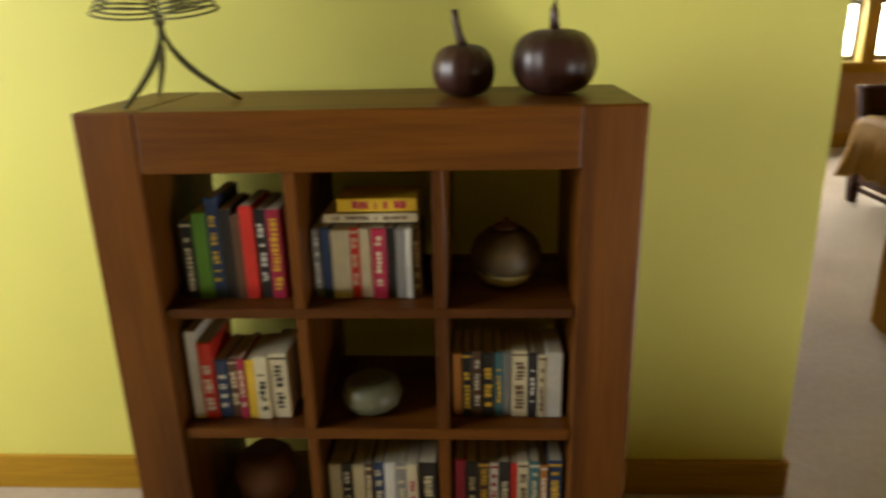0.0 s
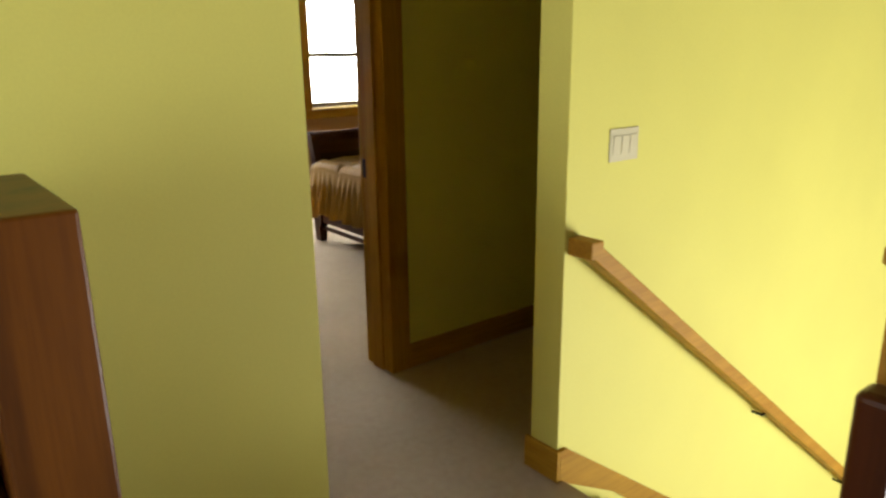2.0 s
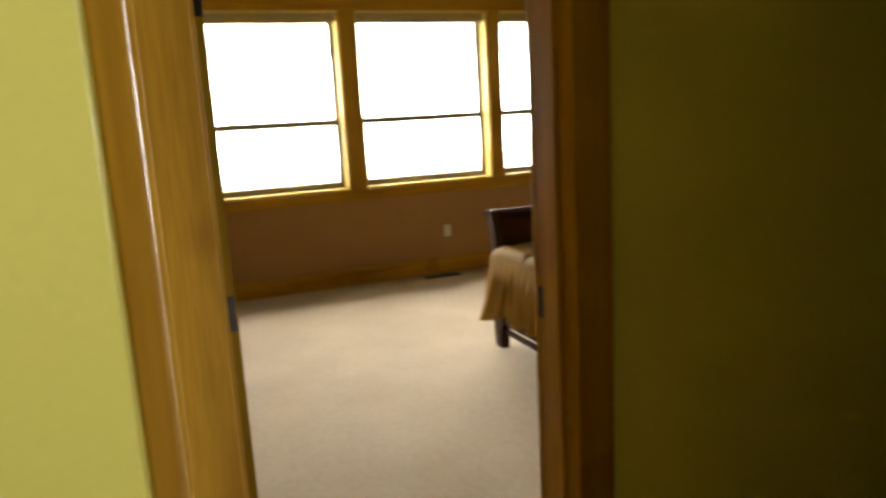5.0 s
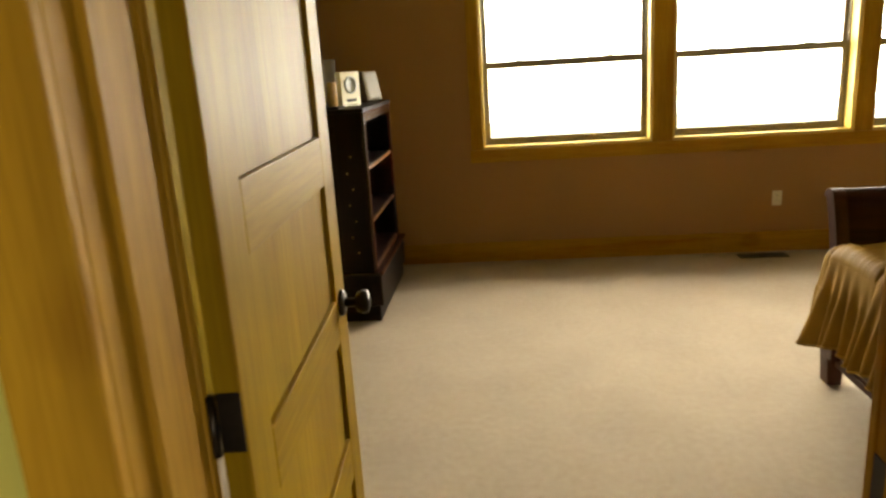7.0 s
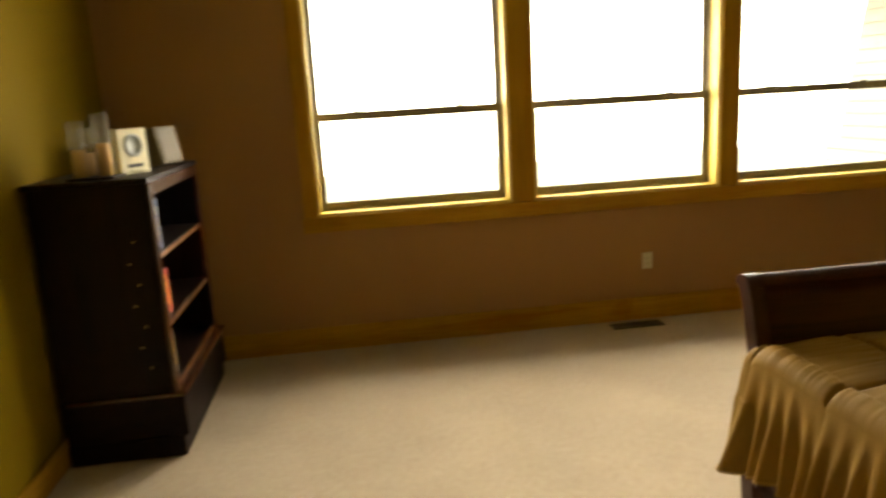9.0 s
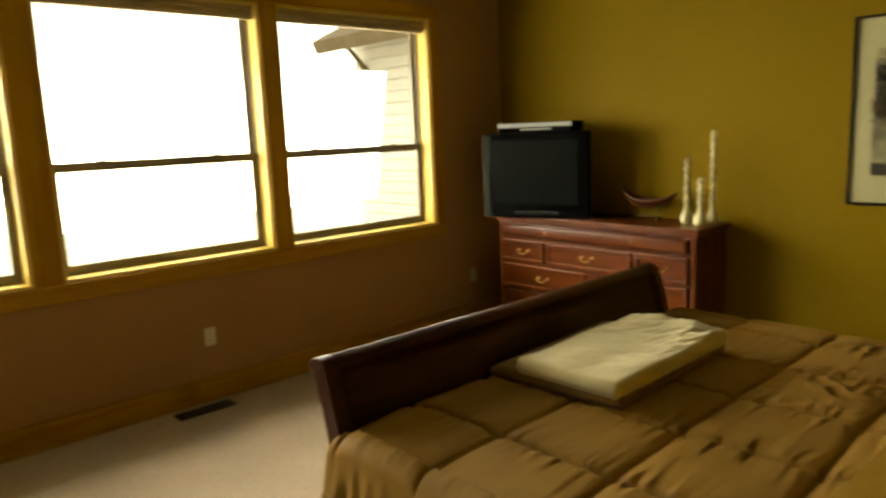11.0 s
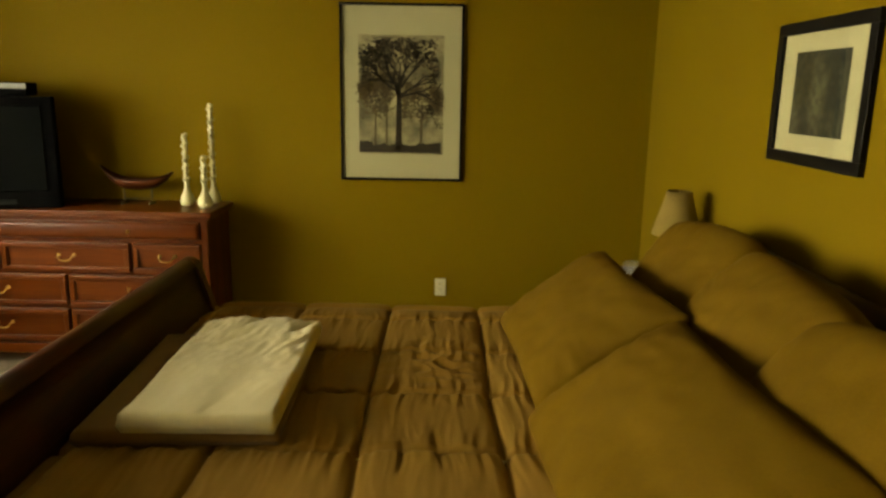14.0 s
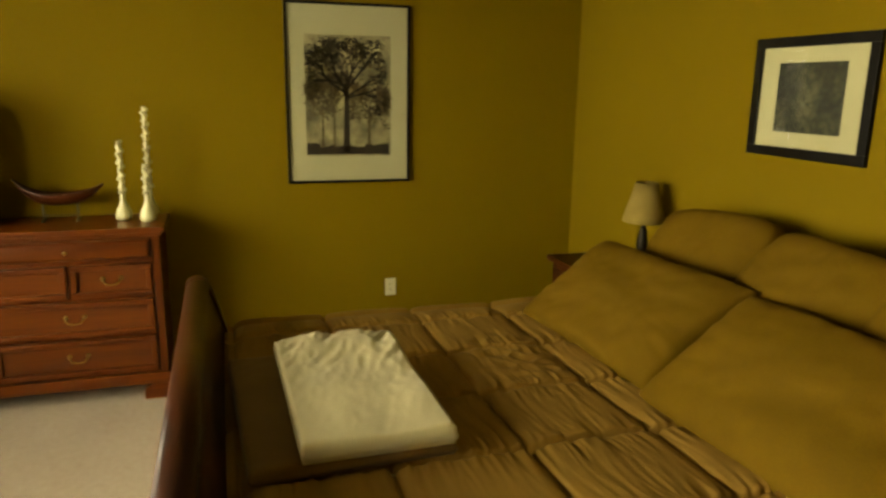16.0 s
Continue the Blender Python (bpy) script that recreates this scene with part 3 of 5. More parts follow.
m = Matrix.Translation((-0.59, -6.02, 1.217)) @ pose(0, 0, 0, 90)
part("cover_plate", moved(rbox(-0.078, 0.078, -0.057, 0.057, 0, 0.006, 0.002), m), PLASTIC, sw)
for k in (-1, 0, 1):
    fr = part("switch_frame", moved(rbox(k * 0.046 - 0.0185, k * 0.046 + 0.0185, -0.035, 0.035, 0.005, 0.0075, 0.001), m), PLASTIC, sw)
    part("rocker", moved(rbox(k * 0.046 - 0.0165, k * 0.046 + 0.0165, -0.033, 0.033, 0.0065, 0.0095, 0.002), m @ pose(0, 0, 0, 2, 0, 0)), PLASTIC, fr)
vent = thing("floor_vent", (0.66, -0.13, 0), "brown metal floor register in the carpet below the windows", "vent")
part("vent_frame", rbox(0.48, 0.84, -0.19, -0.075, 0.0, 0.006, 0.002), BRONZE, vent)
for k in range(12):
    x = 0.5 + k * 0.0275
    part("slat", rbox(x, x + 0.016, -0.178, -0.087, 0.005, 0.009, 0.001), BRONZE, vent)

# handrail on the stair wall
hr = thing("handrail", (-0.83, -6.09, 0.9), "pale maple handrail on the lime stair wall", "handrail")
L = math.hypot(2.9, 2.9 * 0.757)
ang = math.degrees(math.atan(0.757))
m = Matrix.Translation((-0.83, -6.095, 0.925)) @ pose(0, 0, 0, 0, ang, 0)
part("rail", moved(rbox(0, L, -0.032, 0.032, -0.055, 0.0, 0.006, 3), m), RAILWOOD, hr)
part("rail_return", rbox(-0.862, -0.8, -6.127, -6.02, 0.866, 0.927, 0.006, 3), RAILWOOD, hr, "square rail end returned to the wall")
for s in (1.75, 3.2):
    x, z = -0.83 + s * math.cos(math.radians(ang)), 0.87 - s * math.sin(math.radians(ang))
    part("bracket", tube([(x, -6.021, z - 0.03), (x, -6.07, z - 0.03), (x, -6.095, z)], 0.007), BRONZE, hr, "dark bronze rail bracket", True)

# newel and guard at the stair's open side
nw = thing("newel_post", (-1.095, -7.095, 0), "dark-stained stair newel with a rounded top", "newel post")
part("post", rbox(-1.14, -1.05, -7.14, -7.05, 0, 0.85, 0.02, 3), BEDWOOD["z"], nw)
part("base_block", rbox(-1.15, -1.04, -7.15, -7.04, 0, 0.12, 0.004), BEDWOOD["z"], nw)
pw = thing("stair_post", (-0.92, -7.07, 0), "pale wooden stair post with a square cap", "newel post")
part("post", rbox(-0.96, -0.88, -7.11, -7.03, 0, 1.08, 0.003), RAILWOOD, pw)
part("cap", rbox(-0.98, -0.86, -7.13, -7.01, 1.08, 1.12, 0.006), RAILWOOD, pw)


# ---- landing: bookcase and what stands in it ----
BX0, BX1, BF, BB, BT = -3.667, -2.423, -6.505, -6.09, 1.33
COLS = [(-3.53, -3.217), (-3.19, -2.886), (-2.858, -2.56)]
ROWS_Z = [(0.862, 1.192), (0.537, 0.838), (0.2, 0.508)]
bc = thing("bookcase", ((BX0 + BX1) / 2, (BF + BB) / 2, 0), "honey-brown hardwood bookcase with nine open cubbies of books and pots", "bookcase")
part("side_panel", rbox(BX0, COLS[0][0], BF, BB, 0, BT, 0.006), SHELF["z"], bc)
part("side_panel", rbox(COLS[2][1], BX1, BF, BB, 0, BT, 0.006), SHELF["z"], bc)
part("top_panel", rbox(COLS[0][0], COLS[2][1], BF + 0.0015, BB, ROWS_Z[0][1], BT - 0.001, 0.005), SHELF["x"], bc)
part("plinth", rbox(COLS[0][0], COLS[2][1], BF + 0.0015, BB, 0, ROWS_Z[2][0], 0.005), SHELF["x"], bc)
for a, b in ((ROWS_Z[1][1], ROWS_Z[0][0]), (ROWS_Z[2][1], ROWS_Z[1][0])):
    part("shelf", rbox(COLS[0][0], COLS[2][1], BF + 0.012, BB, a, b, 0.003), SHELF["x"], bc)
for a, b in ((COLS[0][1], COLS[1][0]), (COLS[1][1], COLS[2][0])):
    for z0, z1 in ROWS_Z:
        part("divider", rbox(a, b, BF + 0.012, BB, z0, z1, 0.003), SHELF["z"], bc)

PAINTS = {}


def cover(rgb):
    if rgb not in PAINTS:
        PAINTS[rgb] = surface("book_cover_%d" % len(PAINTS), rgb, 0.45, 60, 9, 0.1, 0.08, 0.0005)
    return PAINTS[rgb]


INK, CREAM, RED, CRIMSON, NAVY, GREEN, BROWN, YELLOW, GREY, TEAL, ORANGE, WHITEB = (0.02, 0.018, 0.018), (0.62, 0.54, 0.34), (0.62, 0.03, 0.02), (0.42, 0.02, 0.06), (0.03, 0.06, 0.14), (0.12, 0.30, 0.04), (0.12, 0.06, 0.03), (0.72, 0.46, 0.03), (0.25, 0.24, 0.22), (0.06, 0.16, 0.18), (0.5, 0.2, 0.04), (0.7, 0.68, 0.6)
WORDS = {INK: "black", CREAM: "cream", RED: "bright red", CRIMSON: "crimson", NAVY: "navy blue", GREEN: "leaf green", BROWN: "brown", YELLOW: "yellow", GREY: "grey", TEAL: "teal", ORANGE: "orange", WHITEB: "white"}
rnd = random.Random(7)


def book(at, thick, deep, tall, rgb, turn, group, bars=1, where="standing in the bookcase"):
    """A bound book, spine to local -y; at is the spine's lower left corner; turn is its pose's turn."""
    m = Matrix.Translation(at) @ turn
    cov = tagged(part("book", moved(rbox(0, thick, 0, deep, 0, tall, 0.0025, 2), m), cover(rgb)), "%s bound book %s" % (WORDS[rgb], where), "book", group)
    c = 0.003
    part("page_block", moved(rbox(c, thick - c, 0.006, deep + 0.001, -0.0005 + tall * 0.02, tall + 0.001, 0), m), PAGES, cov, "cream page edges")
    ink = rnd.choice((CREAM, WHITEB, YELLOW)) if sum(rgb) < 0.75 else rnd.choice((INK, BROWN, CRIMSON))
    if bars:
        bm = bmesh.new()
        z, top = tall * rnd.uniform(0.1, 0.25), tall * rnd.uniform(0.75, 0.92)
        wide = rnd.uniform(0.16, 0.3)
        while z < top:
            run = rnd.uniform(0.004, 0.012)
            jut = rnd.uniform(-0.06, 0.06)
            box(bm, thick * (0.5 - wide + jut), thick * (0.5 + wide + jut), -0.0008, 0.002, z, z + run)
            z += run + rnd.choice((0.003, 0.003, 0.004, 0.016))
        part("lettering", moved(bm, m), cover(ink), cov, "unreadable lettering in plain bars on the spine")
        if bars > 1:
            part("spine_band", moved(rbox(0.001, thick - 0.001, -0.0006, 0.002, tall * 0.93, tall * 0.96, 0), m), cover(ink), cov, "plain band on the spine")
    return cov


def row_of_books(x0, x1, y, z, deep, items, group, lean=0.0):
    """Books side by side from x0; items: colour, thickness, height."""
    total = sum(i[1] for i in items)
    k = (x1 - x0 - 0.004) / total if total > x1 - x0 else 1.0
    x = x0 + 0.002
    for rgb, th, tall in items:
        book((x, y + rnd.uniform(0, 0.012), z), th * k - 0.001, deep - rnd.uniform(0, 0.02), tall, rgb, pose(0, 0, 0), group, rnd.choice((0, 1, 2)))
        x += th * k


YB = BF + 0.075
row_of_books(COLS[0][0] + 0.03, COLS[0][1] - 0.005, YB, 0.862, 0.17, [(INK, .03, .20), (GREEN, .035, .22), (NAVY, .03, .255), (INK, .03, .225), (BROWN, .022, .21), (RED, .034, .235), (INK, .03, .225), (CRIMSON, .035, .225)], "books in the bookcase")
row_of_books(COLS[1][0] + 0.006, COLS[1][1] - 0.004, YB, 0.862, 0.14, [(GREY, .022, .175), (NAVY, .025, .18), (CREAM, .045, .175), (RED, .022, .178), (CREAM, .03, .176), (CRIMSON, .036, .178), (INK, .022, .176), (GREY, .024, .175), (WHITEB, .016, .178), (BROWN, .02, .172)], "books in the bookcase")
book((COLS[1][0] + 0.04, YB + 0.005, 0.862 + 0.214), 0.022, 0.13, 0.225, CREAM, pose(0, 0, 0, 0, 90, 0), "books in the bookcase", 1, "lying flat on a row of books")
book((COLS[1][0] + 0.075, YB + 0.005, 0.862 + 0.2505), 0.032, 0.13, 0.19, YELLOW, pose(0, 0, 0, 0, 90, 0), "books in the bookcase", 1, "lying flat on a stack")
row_of_books(COLS[0][0] + 0.01, COLS[0][1] - 0.015, YB - 0.02, 0.537, 0.16, [(WHITEB, .03, .245), (RED, .036, .215), (NAVY, .032, .165), (BROWN, .026, .165), (CRIMSON, .02, .17), (YELLOW, .024, .165), (CREAM, .036, .175), (CREAM, .05, .18)], "books in the bookcase")
row_of_books(COLS[2][0] + 0.006, COLS[2][1] - 0.006, YB - 0.005, 0.537, 0.15, [(ORANGE, .024, .175), (INK, .024, .18), (BROWN, .026, .185), (INK, .03, .18), (TEAL, .024, .18), (GREY, .02, .18), (CREAM, .04, .185), (INK, .024, .18), (CREAM, .022, .175), (WHITEB, .04, .18)], "books in the bookcase")
row_of_books(COLS[1][0] + 0.006, COLS[1][1] - 0.006, YB - 0.02, 0.2, 0.15, [(CREAM, .034, .2), (INK, .028, .205), (CREAM, .034, .2), (BROWN, .02, .2), (NAVY, .03, .2), (WHITEB, .03, .2), (GREY, .03, .2), (CREAM, .03, .2), (INK, .05, .2)], "books in the bookcase")
row_of_books(COLS[2][0] + 0.006, COLS[2][1] - 0.006, YB - 0.02, 0.2, 0.15, [(CRIMSON, .03, .215), (INK, .034, .21), (BROWN, .03, .21), (WHITEB, .024, .205), (INK, .03, .21), (RED, .02, .205), (CREAM, .03, .21), (TEAL, .03, .21), (ORANGE, .02, .2), (NAVY, .04, .21)], "books in the bookcase")


def pot(name, x, y, z, profile, mat, label, category):
    return tagged(part(name, lathe(x, y, z, profile, 32), mat, smooth=True), label, category)


vs = thing("stoneware_vessel", (-2.715, -6.32, 0.862), "dark mottled stoneware vessel with a pale base in a cubby", "vase")
part("foot", lathe(-2.715, -6.32, 0.862, [(0.035, 0), (0.06, 0.012), (0.078, 0.042)], 32), CERAMIC, vs, "pale unglazed foot", True)
part("body", lathe(-2.715, -6.32, 0.862, [(0.0785, 0.0415), (0.087, 0.06), (0.09, 0.085), (0.078, 0.115), (0.05, 0.14), (0.03, 0.147)], 32), STONEWARE, vs, "dark mottled glaze", True)
part("lid", lathe(-2.715, -6.32, 1.008, [(0.032, 0), (0.03, 0.008), (0.012, 0.014), (0.008, 0.024), (0.004, 0.028)], 20), REDCLAY, vs, "small reddish lid", True)
pot("celadon_bowl", -3.065, -6.38, 0.537, [(0.04, 0), (0.07, 0.012), (0.08, 0.04), (0.072, 0.07), (0.05, 0.085), (0.04, 0.08)], CELADON, "squat pale green ceramic bowl in a cubby", "bowl")
pot("clay_pot", -3.39, -6.32, 0.2, [(0.04, 0), (0.075, 0.03), (0.09, 0.09), (0.075, 0.14), (0.04, 0.17), (0.035, 0.165)], REDCLAY, "round reddish clay pot in a cubby", "pot")


def gourd(x, y, r, h, stem, label):
    root = thing("dried_gourd", (x, y, BT), label, "gourd", "gourds on the bookcase")
    prof = [(r * math.cos(a) ** 0.62 if 0 < math.cos(a) else 0.001, h * (0.5 + 0.5 * math.sin(a))) for a in [math.pi * (-0.46 + 0.92 * k / 18) for k in range(19)]]
    part("body", lathe(x, y, BT, prof, 72, 12, 0.025), GOURD, root, "", True)
    part("stem", tube(stem, [0.013, 0.009, 0.008, 0.008, 0.006][:len(stem)]), GOURD, root, "thin dark dried stem", True)
    return root


gourd(-2.815, -6.30, 0.074, 0.118, [(-2.815, -6.3, BT + .11), (-2.825, -6.3, BT + .14), (-2.832, -6.3, BT + .17), (-2.835, -6.3, BT + .195)], "small dark ribbed dried gourd with an upright stem")
gourd(-2.603, -6.29, 0.1, 0.148, [(-2.603, -6.29, BT + .14), (-2.606, -6.29, BT + .19), (-2.6, -6.29, BT + .225), (-2.57, -6.29, BT + .238), (-2.49, -6.29, BT + .236)], "large dark ribbed dried gourd with a bent stem")

ws = thing("wire_stand", (-3.45, -6.33, BT), "dark iron wire stand with looped wire wings", "ornament")
apex = (-3.515, -6.33, BT + 0.185)
for fx, fy in ((-3.56, -6.47), (-3.345, -6.33), (-3.6, -6.2)):
    pts = []
    for k in range(9):
        s = k / 8
        pts.append((apex[0] + (fx - apex[0]) * s ** 1.6, apex[1] + (fy - apex[1]) * s ** 1.6, apex[2] + (BT + 0.005 - apex[2]) * s ** 0.8))
    part("leg", tube(pts, [0.008 - 0.003 * abs(1 - 2 * k / 8) for k in range(9)]), IRON, ws, "", True)
part("collar", lathe(apex[0], apex[1], apex[2] - 0.01, [(0.011, 0), (0.011, 0.03)], 12), IRON, ws, "", True)
for side, wide in ((-1, 0.16), (1, 0.14)):
    for k in range(5):
        w = wide * (1 - 0.05 * k)
        pts = [(apex[0] + side * (0.5 * w - 0.5 * w * math.cos(a)), apex[1] - 0.05 * math.sin(a), apex[2] + 0.012 + 0.011 * k - 0.012 * math.sin(a) + 0.012 * (1 - math.cos(a)) / 2) for a in [2 * math.pi * j / 20 for j in range(21)]]
        part("wire_loop", tube(pts, 0.0028, 6), IRON, ws, "", True)


def framed(name, origin, turn, w, h, border, mat_w, photo, label, depth=0.022):
    """A framed print: local x along the wall, z up, y out of the wall (negative)."""
    root = thing(name, origin, label, "picture")
    m = Matrix.Translation(origin) @ turn
    for b in ((0, w, h - border, h), (0, w, 0, border)):
        part("frame_rail", moved(rbox(b[0], b[1], -depth, -0.001, b[2], b[3], 0.002), m), FRAMEBLACK, root)
    for b in ((0, border), (w - border, w)):
        part("frame_stile", moved(rbox(b[0], b[1], -depth, -0.001, border, h - border, 0.002), m), FRAMEBLACK, root)
    part("mat", moved(rbox(border - 0.002, w - border + 0.002, -0.008, -0.002, border - 0.002, h - border + 0.002, 0), m), MATBOARD, root, "cream mat board")
    part("print", moved(rbox(mat_w[0], w - mat_w[1], -0.0095, -0.0075, mat_w[2], h - mat_w[3], 0), m), photo, root, "black and white photograph of trees")
    part("glazing", moved(rbox(border - 0.001, w - border + 0.001, -0.0155, -0.0135, border - 0.001, h - border + 0.001, 0), m), GLAZING, root, "clear picture glass").visible_shadow = False
    return root


framed("framed_print", (-3.25, CY, 1.575), pose(0, 0, 0), 0.735, 0.56, 0.015, (0.14, 0.14, 0.13, 0.12), PHOTO_GARDEN, "thin black framed print above the bookcase")
tree_print = framed("tree_print", (EX, -2.764, 1.116), pose(0, 0, 0, 0, 0, -90), 0.757, 1.068, 0.016, (0.115, 0.12, 0.165, 0.185), PHOTO_TREES, "tall black framed photograph of misty trees")


def printed_tree(parent, m, x, z, trunk, tall, spread, mat, seed):
    """Flat printed tree: a tapered trunk, forking boughs and many small leaf clumps, in the print's own plane."""
    r = random.Random(seed)
    bm = bmesh.new()

    def limb(x0, z0, x1, z1, w0, w1):
        d = Vector((x1 - x0, 0, z1 - z0))
        n = Vector((-d.z, 0, d.x)).normalized()
        p, q = Vector((x0, 0, z0)), Vector((x1, 0, z1))
        bm.faces.new([bm.verts.new(m @ v) for v in (p - n * w0, p + n * w0, q + n * w1, q - n * w1)])

    def clump(cx, cz, s):
        k = r.randint(5, 8)
        bm.faces.new([bm.verts.new(m @ Vector((cx + s * r.uniform(0.5, 1.2) * math.cos(2 * math.pi * j / k), 0, cz + s * 0.6 * r.uniform(0.5, 1.2) * math.sin(2 * math.pi * j / k)))) for j in range(k)])

    def grow(x0, z0, a, length, w, level):
        x1, z1 = x0 + length * math.cos(a), z0 + length * math.sin(a)
        if abs(x1 - x) > spread or z1 > z + tall or z1 < z:
            return
        limb(x0, z0, x1, z1, w, w * 0.65)
        if level > 1:
            for _ in range(4):
                clump(x1 + r.gauss(0, 0.014), z1 + r.gauss(0, 0.011), r.uniform(0.004, 0.011))
        if level < 5:
            for _ in range(3 if level < 2 else 2):
                grow(x1, z1, a + r.uniform(-0.7, 0.7), length * r.uniform(0.6, 0.85), w * 0.62, level + 1)

    limb(x, z, x + 0.004, z + tall * 0.6, trunk, trunk * 0.6)
    for k in range(9):
        a = math.pi * (0.08 + 0.84 * k / 8)
        grow(x + 0.004, z + tall * (0.45 + 0.15 * r.random()), a, tall * 0.16, trunk * 0.4, 1)
    part("printed_tree", bm, mat, parent, "dark printed tree silhouette")


pm = Matrix.Translation((EX, -2.764, 1.124)) @ pose(0, 0, 0, 0, 0, -90) @ Matrix.Translation((0, -0.0102, 0))
printed_tree(tree_print, pm, 0.215, 0.19, 0.008, 0.42, 0.095, PRINTGREY, 5)
printed_tree(tree_print, pm, 0.5, 0.19, 0.010, 0.38, 0.115, PRINTGREY, 8)
pm = pm @ Matrix.Translation((0, -0.0005, 0))
printed_tree(tree_print, pm, 0.285, 0.18, 0.007, 0.47, 0.15, PRINTGREY, 12)
pm = pm @ Matrix.Translation((0, -0.0005, 0))
printed_tree(tree_print, pm, 0.36, 0.18, 0.021, 0.675, 0.235, PRINTINK, 3)
rf = random.Random(21)
bm = bmesh.new()
for cx, cz, wx, wz, count in ((0.22, 0.62, 0.05, 0.075, 90), (0.2, 0.42, 0.045, 0.03, 40), (0.52, 0.47, 0.045, 0.06, 80), (0.36, 0.8, 0.12, 0.035, 110), (0.56, 0.72, 0.035, 0.05, 40)):
    for _ in range(count):
        x, z = cx + max(-1.8, min(1.8, rf.gauss(0, 1))) * wx, cz + max(-1.8, min(1.8, rf.gauss(0, 1))) * wz
        if 0.13 < x < 0.61 and z < 0.86:
            r = rf.uniform(0.004, 0.012)
            bm.faces.new([bm.verts.new(pm @ Vector((x + 1.3 * r * rf.uniform(0.5, 1.2) * math.cos(2 * math.pi * j / 6), 0.0008, z + r * rf.uniform(0.4, 1.1) * math.sin(2 * math.pi * j / 6)))) for j in range(6)])
part("printed_foliage", bm, PRINTGREY, tree_print, "grey printed leaf masses")
bm = sheet(90, 6, lambda u, v: pm @ Vector((0.117 + 0.506 * u, 0, 0.167 + (0.045 + 0.02 * noise.noise((u * 7, 0, 0)) + 0.025 * noise.noise((u * 31, 3, 0)) + 0.02 * abs(2 * u - 1)) * v)))
part("printed_ground", bm, PRINTINK, tree_print, "dark printed undergrowth")
framed("garden_print", (1.86, SY, 1.437), pose(0, 0, 0, 0, 0, 180), 0.632, 0.494, 0.042, (0.14, 0.14, 0.105, 0.105), PHOTO_GARDEN, "black framed dark garden photograph above the pillows")
framed("garden_print", (1.045, SY, 1.437), pose(0, 0, 0, 0, 0, 180), 0.632, 0.494, 0.042, (0.14, 0.14, 0.105, 0.105), PHOTO_GARDEN, "second black framed garden photograph over the bed")


# ---- bedroom: sleigh bed ----
bed = thing("sleigh_bed", (1.2, -3.4, 0), "dark-stained wooden sleigh bed with a curled footboard", "bed")
X0, X1 = 0.17, 2.235


def sleigh(yb, top, curl, thick, roll):
    """Outline of a sleigh board in (y, z): it leans out and ends in a roll; curl is +1 to the north."""
    near, far = [], []
    n = 14
    for k in range(n + 1):
        s = k / n
        z = 0.14 + (top - roll - 0.14) * s
        y = yb + curl * (0.088 * s ** 2.4 - 0.02 * math.sin(math.pi * s))
        near.append((y - thick / 2, z))
        far.append((y + thick / 2, z))
    yc = yb + curl * 0.088
    cap = [(yc + curl * 0.012 + (roll + 0.006) * math.cos(a), top - roll + roll * math.sin(a)) for a in [math.pi * k / 10 for k in range(11)]]
    return far + cap + list(reversed(near))


part("footboard", extruded(sleigh(-2.362, 0.912, 1, 0.05, 0.04), "x", X0 + 0.02, X1 - 0.02), BEDWOOD["x"], bed, "", True)
for x in (X0, X1 - 0.055):
    part("footboard_post", extruded(sleigh(-2.362, 0.915, 1, 0.075, 0.043), "x", x, x + 0.055), BEDWOOD["z"], bed)
part("headboard", extruded(sleigh(-4.535, 1.105, -1, 0.05, 0.045), "x", X0 + 0.02, X1 - 0.02), BEDWOOD["x"], bed, "", True)
for x in (X0, X1 - 0.055):
    part("headboard_post", extruded(sleigh(-4.535, 1.108, -1, 0.07, 0.047), "x", x, x + 0.055), BEDWOOD["z"], bed)
for x in (X0 + 0.015, X1 - 0.05):
    part("side_rail", rbox(x, x + 0.035, -4.54, -2.34, 0.17, 0.33, 0.004), BEDWOOD["y"], bed)
    part("lower_rail", rbox(x + 0.02, x + 0.04, -4.54, -2.34, 0.10, 0.135, 0.003), BEDWOOD["y"], bed)
for x in (X0, X1 - 0.085):
    for y in (-2.365, -4.61):
        bm = rbox(x, x + 0.085, y, y + 0.085, 0, 0.2, 0.005)
        for v in bm.verts:
            if v.co.z < 0.1:
                v.co.x += 0.012 if v.co.x < x + 0.04 else -0.012
        part("leg", bm, BEDWOOD["z"], bed)
mt = tagged(part("mattress", rbox(X0 + 0.06, X1 - 0.06, -4.5, -2.39, 0.25, 0.672, 0.06, 4), LINEN, smooth=True), "cream mattress hidden under the bedspread", "mattress")
part("slat_base", rbox(X0 + 0.05, X1 - 0.05, -4.5, -2.36, 0.18, 0.248, 0.004), BEDWOOD["x"], bed)


